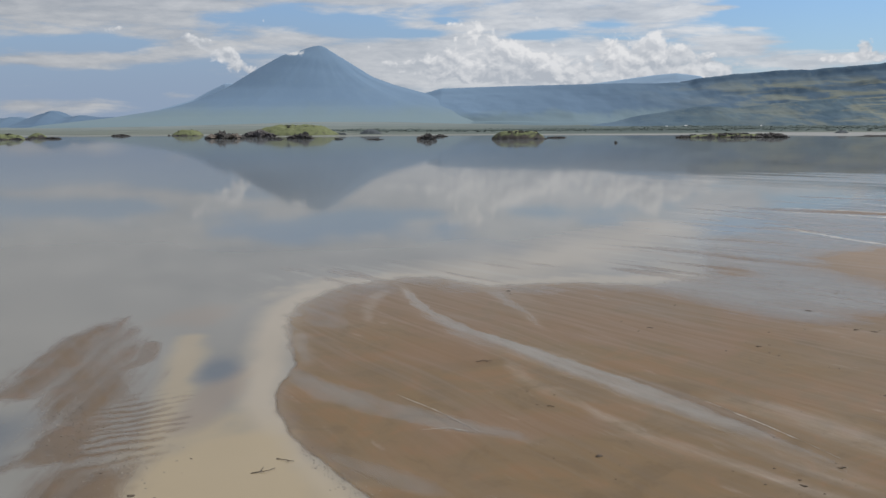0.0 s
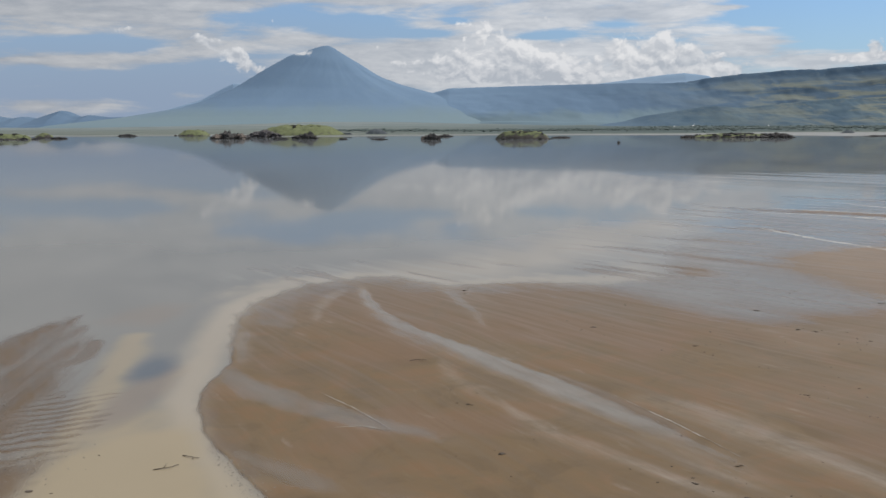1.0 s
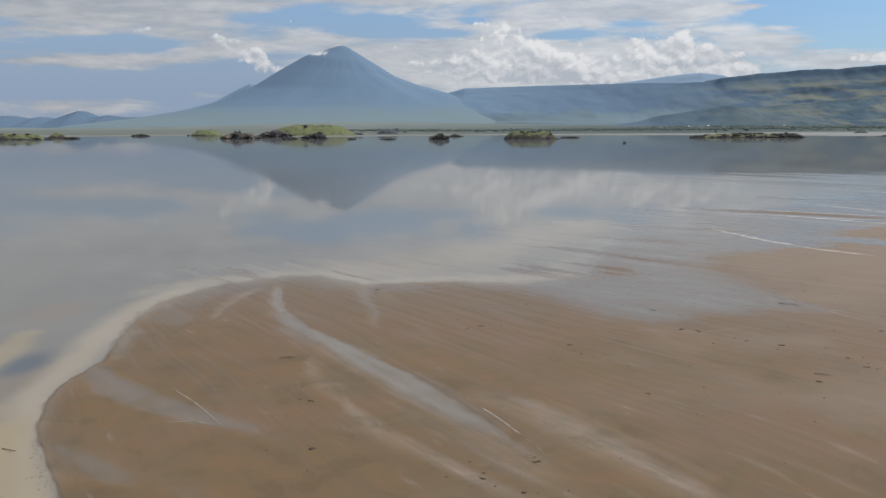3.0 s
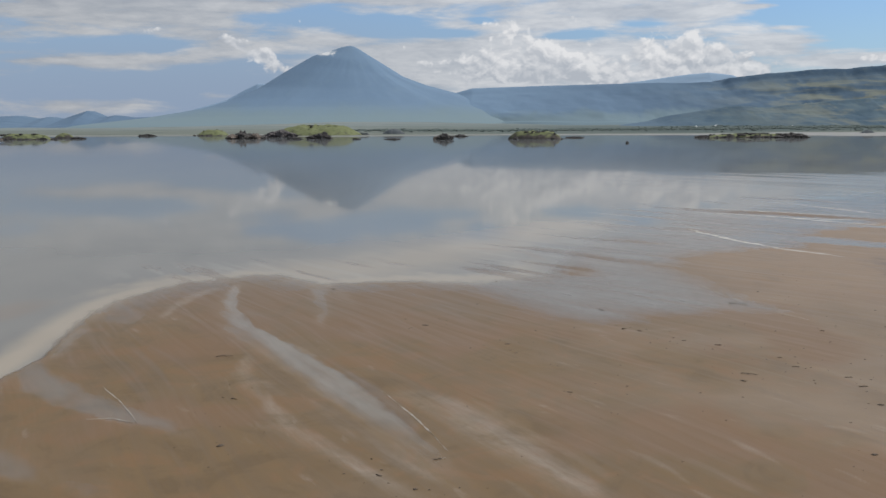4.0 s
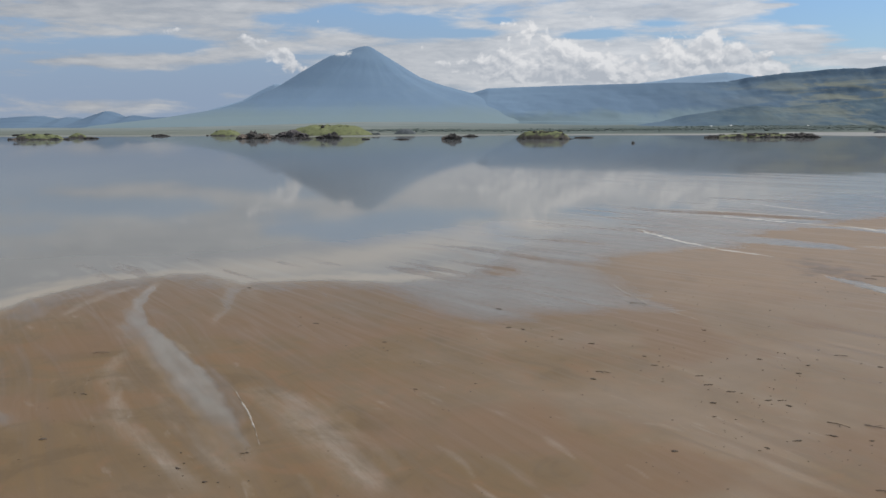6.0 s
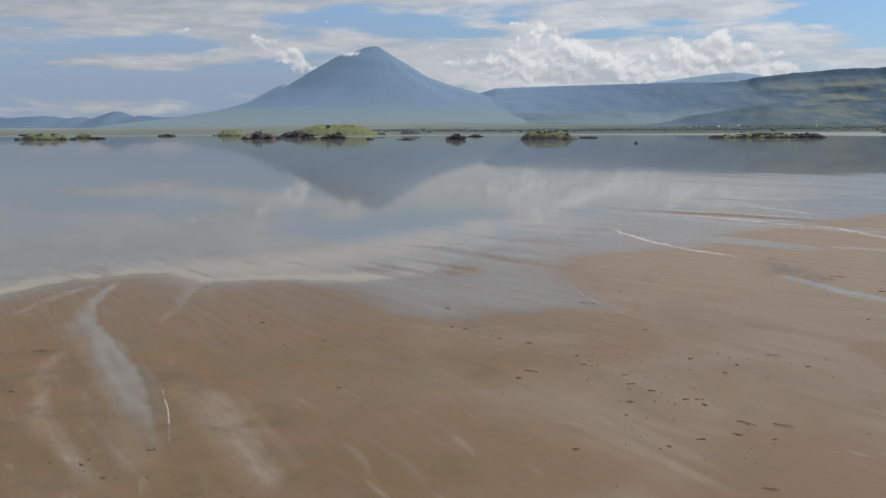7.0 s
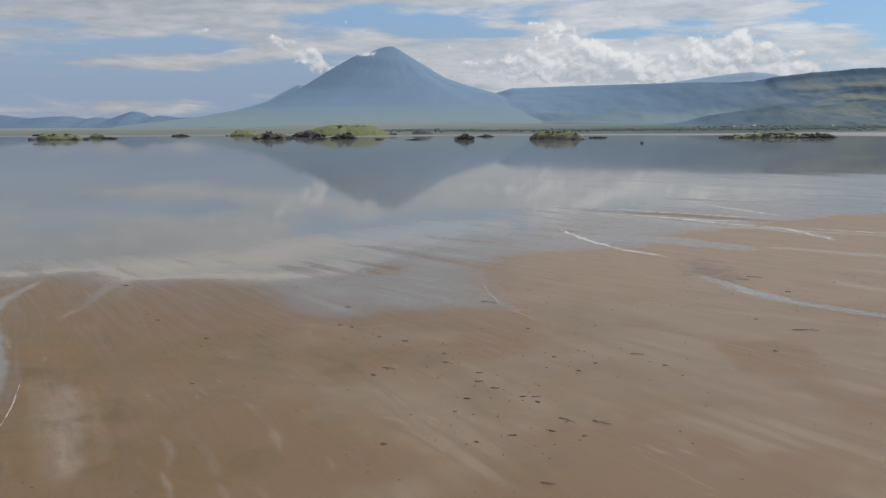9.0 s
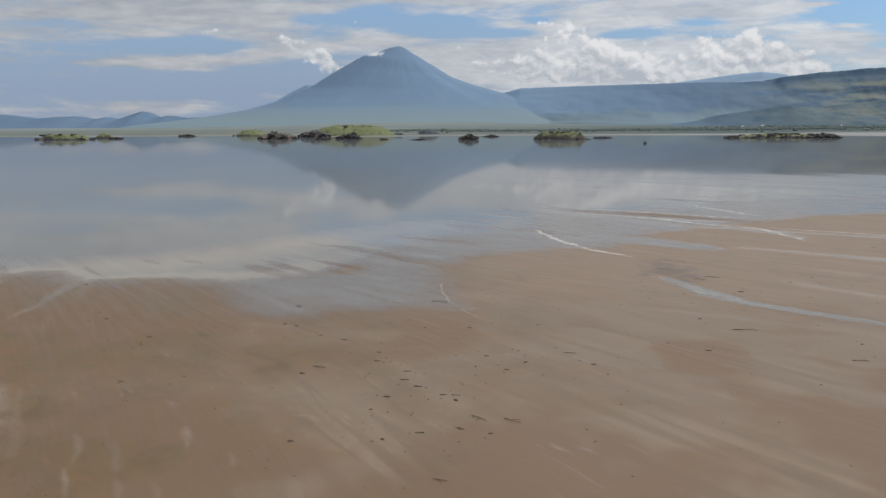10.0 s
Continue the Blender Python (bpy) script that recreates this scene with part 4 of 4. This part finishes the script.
# ---------------------------------------------------------------- far plain: bushes and huts
def bush_material():
    mat, n = material("hazy acacia scrub")
    tone = n.add("ShaderNodeNewGeometry").outputs["Random Per Island"]
    # dark greens lightened and blued, haze painted into the bushes
    base = n.mix(tone, (0.074, 0.102, 0.098), (0.104, 0.132, 0.124))
    b = n.add("ShaderNodeBsdfPrincipled", Roughness=0.95)
    n.put(b.inputs["Base Color"], base)
    n.out(b.outputs[0])
    return mat


def scrub(name, label, count, seed, spread):
    """Many small bushes and low trees on the plain, joined."""
    rng = random.Random(seed)
    ball = bmesh.new()
    bmesh.ops.create_icosphere(ball, subdivisions=1, radius=1.0)
    shape = np.array([v.co[:] for v in ball.verts])
    tris = np.array([[v.index for v in f.verts] for f in ball.faces])
    ball.free()
    verts, faces, n = [], [], 0
    for k in range(count):
        x, y = spread(rng)
        z = float(plain_height(np.array([x]), np.array([y]))[0])
        size = rng.uniform(0.7, 2.0)
        for j in range(rng.randint(2, 4)):
            wob = 1 + 0.35 * np.sin(shape @ np.array([3.1 + j, 2.3, 4.7]) + rng.uniform(0, 6))
            c = shape * wob[:, None] * np.array([size * 1.8, size * 1.8, size * 0.55])
            verts.append(c + np.array([x + rng.uniform(-1.5, 1.5) * size, y + rng.uniform(-1, 1) * size, z + size * rng.uniform(0.3, 0.9)]))
            faces.append(tris + n)
            n += len(shape)
    mesh = bpy.data.meshes.new(name)
    mesh.from_pydata(np.concatenate(verts).tolist(), [], np.concatenate(faces).tolist())
    mesh.materials.append(bush_material())
    return tagged(new(name, mesh), label, "bushes", kind="stuff")


scrub("scrub_plain", "scattered dark green bushes on the pale plain", 1100, 41,
      lambda r: (r.triangular(380, 1300, 1150), r.uniform(1550, 2700)))
scrub("scrub_belt", "low belt of dark green scrub across the plain", 4000, 42,
      lambda r: (r.uniform(-350, 1400), 2050 + r.gauss(0, 90)))

def plain_material(name, colour, rough=0.8):
    mat, n = material(name)
    place = n.add("ShaderNodeNewGeometry").outputs["Position"]
    a = n.noise(place, 1.2, 4.0, 0.6)
    base = n.mix(n.lin(a, 0.3, 0.7, 0.0, 0.35), colour, tuple(c * 0.7 for c in colour))
    b = n.add("ShaderNodeBsdfPrincipled", Roughness=rough)
    n.put(b.inputs["Base Color"], base)
    n.out(b.outputs[0])
    return mat


HUT_WALL, HUT_ROOF = plain_material("white plaster", (0.78, 0.77, 0.74)), plain_material("bright sheet roof", (0.80, 0.82, 0.84), 0.5)


def hut(x, y, wide, deep, tall, turn):
    z = float(plain_height(np.array([x]), np.array([y]))[0]) - 0.2
    thing = tagged(new("hut"), "small white hut with a pale sheet roof on the plain", "hut", group="huts on the plain")
    thing.matrix_world = pose(x, y, z, 0, 0, turn)
    bm = bmesh.new()
    bmesh.ops.create_cube(bm, size=1.0, matrix=Matrix.Translation((0, 0, tall / 2)) @ Matrix.Diagonal((wide, deep, tall, 1)))
    part("wall", bm, HUT_WALL, thing)
    bm = bmesh.new()
    e = 0.5
    pts = [(-wide / 2 - e, -deep / 2 - e, tall), (wide / 2 + e, -deep / 2 - e, tall), (wide / 2 + e, deep / 2 + e, tall), (-wide / 2 - e, deep / 2 + e, tall),
           (-wide / 2 - e, 0, tall * 1.5), (wide / 2 + e, 0, tall * 1.5)]
    vs = [bm.verts.new(p) for p in pts]
    for f in ((0, 1, 5, 4), (2, 3, 4, 5), (0, 4, 3), (1, 2, 5), (3, 2, 1, 0)):
        bm.faces.new([vs[i] for i in f])
    part("roof", bm, HUT_ROOF, thing, "pale sheet roof")
    return thing


hut(582, 2600, 4.0, 3, 1.9, 10)
hut(630, 2600, 3.4, 3, 1.8, -20)
hut(643, 2640, 4.4, 3, 2.1, 5)
hut(826, 2600, 3.6, 3, 2.0, 15)


# ---------------------------------------------------------------- on the flat: salt lines, drift wood, clods
SALT = stone_material("damp salt crust", (0.28, 0.255, 0.22), (0.37, 0.34, 0.305), (0.45, 0.42, 0.38), 0.4)
WOOD = stone_material("wet dark drift wood", (0.050, 0.038, 0.030), (0.085, 0.065, 0.050), (0.14, 0.115, 0.09), 0.3)
FOAM = stone_material("white salt foam", (0.42, 0.405, 0.38), (0.50, 0.485, 0.46), (0.58, 0.56, 0.535), 0.8)
CLOD = stone_material("wet dark mud clod", (0.055, 0.042, 0.033), (0.095, 0.072, 0.055), (0.16, 0.125, 0.095), 0.25)


def flat_height(x, y):
    f = flat_fields(np.array([x], float), np.array([y], float))
    return max(float(0.006 - 0.10 * smooth(f[0], 0.05, 1.0)[0]), 0.0)


def salt_line(course, width, seed, mat=SALT):
    """A low, uneven ridge of salt foam left along the edge of a runnel."""
    width = width * 0.78
    rng = np.random.default_rng(seed)
    pts = np.array(course, float)
    reach = np.concatenate([[0], np.cumsum(np.hypot(*np.diff(pts, axis=0).T))])
    n = max(int(reach[-1] / max(width * 1.2, 0.16)), 12)
    s = np.linspace(0, reach[-1], n)
    cx, cy = np.interp(s, reach, pts[:, 0]), np.interp(s, reach, pts[:, 1])
    soft = np.ones(9) / 9
    cx = np.convolve(np.pad(cx, 4, mode="edge"), soft, "valid") if len(course) > 3 and n > 30 else cx
    cy = np.convolve(np.pad(cy, 4, mode="edge"), soft, "valid") if len(course) > 3 and n > 30 else cy
    tx, ty = np.gradient(cx), np.gradient(cy)
    ln = np.hypot(tx, ty)
    nx, ny = -ty / ln, tx / ln
    sway = (fbm(s / 1.3, s * 0 + seed, seed, 4) - 0.5) * width * 2.4
    taper = np.sqrt(np.clip(np.sin(np.pi * np.linspace(0.02, 0.98, n)), 0, 1))
    half = width * taper * np.clip(2.2 * fbm(s / 0.8, s * 0 + 4, seed + 2, 4) - 0.35, 0.08, 1.4)
    base = np.maximum(0.006 - 0.10 * smooth(flat_fields(cx, cy)[0], 0.05, 1.0), 0.0)
    cols = 5
    X, Y, Z = [], [], []
    for j, q in enumerate((-1, -0.5, 0, 0.5, 1)):
        X.append(cx + nx * (sway + q * half))
        Y.append(cy + ny * (sway + q * half))
        Z.append(base - 0.004 + (1 - q * q) * 0.028 * taper * (0.6 + 0.8 * rng.random(n)))
    X, Y, Z = (np.stack(c, 1).ravel() for c in (X, Y, Z))
    mesh = grid_mesh("salt_line", n, cols, X, Y, Z)
    mesh.flip_normals()
    mesh.materials.append(mat)
    return tagged(new("salt_line", mesh), "thin white line of salt foam on wet mud", "salt crust", group="salt lines on the flat")


salt_line([(-2.7, 54.5), (-0.5, 51.4), (1.8, 47.4)], 0.075, 1)
salt_line([(-1.1, 47.9), (0.3, 48.1), (1.7, 47.3)], 0.06, 2)
salt_line([(13.7, 53.8), (15.0, 51.0), (16.2, 48.1), (17.9, 43.1)], 0.075, 3)
salt_line([(49.4, 143.3), (51.2, 134), (53.3, 125.7), (57.1, 117.1), (61.2, 111.2)], 0.62, 4, FOAM)
salt_line([(56, 170), (65.8, 163), (75.4, 150.5), (82.5, 144.0), (84.8, 128.1)], 0.75, 5, FOAM)
salt_line([(84, 145), (95.2, 137.2), (104, 131)], 0.5, 6, FOAM)
salt_line([(40.2, 92.4), (41.0, 86), (42.3, 80.2), (45.0, 79.0)], 0.13, 7)
salt_line([(45.0, 79.0), (43.2, 78.2), (44.8, 74.8)], 0.13, 8)
salt_line([(61.8, 91.2), (64.5, 87.2), (67.0, 84.0)], 0.12, 9)
salt_line([(66.2, 85.8), (70, 80.0), (76, 74.0)], 0.12, 10)
salt_line([(60, 178), (72, 168), (84, 160)], 0.6, 13, FOAM)
salt_line([(79.0, 185.5), (82.6, 175.1), (86.5, 165.0)], 0.6, 14, FOAM)
salt_line([(66.5, 161.8), (73.8, 156.3), (80.5, 155.8)], 0.5, 15, FOAM)


def drift_wood(x, y, size, turn, seed):
    """A half-buried, bent stick with a side twig."""
    rng = random.Random(seed)
    z = flat_height(x, y)
    bm = bmesh.new()

    def limb(a, b, ra, rb, bend):
        rings = []
        for k in range(8):
            q = k / 7
            c = a.lerp(b, q) + bend * math.sin(q * math.pi) + Vector((rng.uniform(-1, 1), rng.uniform(-1, 1), 0)) * size * 0.03
            r = (ra + (rb - ra) * q) * rng.uniform(0.7, 1.25)
            side = (b - a).normalized()
            across_way = Vector((-side.y, side.x, 0))
            rings.append([bm.verts.new(c + across_way * r * math.cos(t) + Vector((0, 0, 1)) * r * 0.7 * math.sin(t)) for t in (0, 1.05, 2.09, 3.14, 4.19, 5.24)])
        for p, q in zip(rings, rings[1:]):
            for i in range(6):
                bm.faces.new((p[i], p[(i + 1) % 6], q[(i + 1) % 6], q[i]))
        bm.faces.new(rings[0][::-1])
        bm.faces.new(rings[-1])

    a, b = Vector((-size / 2, 0, 0.02)), Vector((size / 2, size * rng.uniform(-0.15, 0.15), 0.03))
    limb(a, b, 0.028 * size ** 0.5, 0.014, Vector((0, size * rng.uniform(-0.18, 0.18), 0.03)))
    c = a.lerp(b, rng.uniform(0.35, 0.7))
    limb(c, c + Vector((size * 0.25, size * rng.choice((-0.35, 0.35)), 0.02)), 0.017 * size ** 0.5, 0.008, Vector((0, 0, 0.02)))
    ob = part("drift_wood", bm, WOOD)
    ob.matrix_world = pose(x, y, z, 0, 0, turn)
    return tagged(ob, "dark wet stick lying on the mud flat", "driftwood", group="debris on the flat")


# the pair at x -7.9 and -7.2 stands in for cracks in the silt
STICKS = [(35.7, 57.8, 1.0, -25), (46.3, 47.4, 1.2, -50), (48.0, 47.1, 1.1, -48), (45.1, 38.2, 0.7, -20), (64.8, 71.0, 1.9, -4), (70.1, 61.7, 1.1, -6),
          (51.6, 62.7, 0.8, -5), (41.2, 81.8, 1.6, -8), (2.6, 62.0, 1.1, 8), (-7.9, 42.0, 1.1, 30), (-7.2, 43.4, 0.9, -30), (67, 97, 1.6, -30), (65.5, 95.5, 1.2, -10)]
for k, (x, y, size, turn) in enumerate(STICKS):
    drift_wood(x, y, size, turn, 60 + k)

CLODS = [(34.9, 56.3), (38.8, 62.1), (40.9, 51.3), (40.4, 48.6), (45.4, 45.6), (44.1, 51.8), (44.7, 51.9), (44.9, 50.7), (47.5, 57.9), (41.8, 43.6), (43.5, 44.7),
         (42.5, 53.5), (41.4, 57.1), (37.4, 43.0), (47.0, 44.8), (71.8, 66.6), (52.9, 59.7), (73.9, 94.2), (90.6, 121.9), (67.9, 88.3), (61.0, 64.0)]
MORE_CLODS = [(48.7, 60.0), (62.2, 75.3), (31.1, 70.6), (30.1, 71.2), (33.7, 67.3), (35.7, 65.8), (39.0, 59.7), (41.4, 55.0), (44.3, 70.6), (46.0, 61.5), (7.0, 43.7),
              (15.3, 72.5), (21.2, 66.0), (15.0, 39.9), (29.4, 78.9), (-12.9, 39.2), (5.8, 89.2), (17.4, 42.1), (16.6, 38.2), (5.7, 51.9), (24.5, 53.5)]


def clod(x, y, size, seed):
    """A few kicked-up lumps of mud lying close together."""
    rng = random.Random(seed)
    bm = bmesh.new()
    for j in range(rng.randint(2, 3)):
        q = size * rng.uniform(0.35, 0.7)
        boulder(bm, rng.uniform(-0.7, 0.7) * size * 1.3, rng.uniform(-0.7, 0.7) * size, 0.01, q * 1.5, q * 0.8, q * 0.30, rng, 2)
    ob = part("mud_clod", bm, CLOD, flat=False)
    ob.matrix_world = pose(x, y, flat_height(x, y), 0, 0, rng.uniform(-30, 10))
    return tagged(ob, "small dark lump of wet mud on the flat", "mud clod", group="debris on the flat")


for k, (x, y) in enumerate(CLODS + MORE_CLODS):
    clod(x, y, 0.085 + 0.055 * lattice(np.array([k * 7]), np.array([3]), 5)[0] + 0.0008 * y, 200 + k)


def strewn(name, label, category, x, y, size, mat, seed):
    """Many tiny lumps lying on the flat, joined."""
    rng = np.random.default_rng(seed)
    ball = bmesh.new()
    bmesh.ops.create_icosphere(ball, subdivisions=1, radius=1.0)
    shape = np.array([v.co[:] for v in ball.verts])
    tris = np.array([[v.index for v in f.verts] for f in ball.faces])
    ball.free()
    n, k = len(x), len(shape)
    wet_here = flat_fields(x, y)[0]
    z = np.maximum(0.006 - 0.10 * smooth(wet_here, 0.05, 1.0), 0.0)
    wob = 1 + 0.3 * rng.standard_normal((n, k)).clip(-1, 1)
    turn = rng.uniform(0, 6.28, n)
    p = shape[None] * wob[..., None] * (size[:, None, None] * np.array([1.5, 1.0, 0.55]))
    c, q = np.cos(turn)[:, None], np.sin(turn)[:, None]
    co = np.stack([x[:, None] + p[..., 0] * c - p[..., 1] * q, y[:, None] + p[..., 0] * q + p[..., 1] * c, z[:, None] + p[..., 2]], -1)
    mesh = bpy.data.meshes.new(name)
    mesh.from_pydata(co.reshape(-1, 3).tolist(), [], (tris[None] + np.arange(n)[:, None, None] * k).reshape(-1, 3).tolist())
    mesh.materials.append(mat)
    return tagged(new(name, mesh), label, category, kind="stuff")


rng = np.random.default_rng(77)
near_clod = np.array(CLODS + MORE_CLODS)[rng.integers(0, 42, 180)] + rng.normal(0, 1, (180, 2)) * (1.2, 1.8)
cx, cy = np.concatenate([rng.uniform(18, 92, 320), near_clod[:, 0]]), np.concatenate([rng.uniform(32, 100, 320), near_clod[:, 1]])
strewn("crumbs", "tiny dark crumbs strewn over the mud", "debris", cx, cy, rng.uniform(0.015, 0.05, 500) * (0.6 + cy / 90), CLOD, 1)
q = rng.random(1000)
cx = np.where(q < 0.75, -20.8 + 9.5 * q + rng.normal(0, 1.0, 1000), -6.4 + 3.6 * (q - 0.75) * 4 + rng.normal(0, 0.25, 1000))
cy = np.where(q < 0.75, 52 - 14 * q + rng.normal(0, 1.8, 1000), 44.6 - 6.5 * (q - 0.75) * 4 + rng.normal(0, 0.5, 1000))
strewn("grit", "grey grit lining the edge of the mud bank", "grit", cx, cy, rng.uniform(0.012, 0.04, 1000),
       stone_material("mixed grit", (0.12, 0.10, 0.085), (0.30, 0.27, 0.23), (0.42, 0.39, 0.35), 0.2), 2)
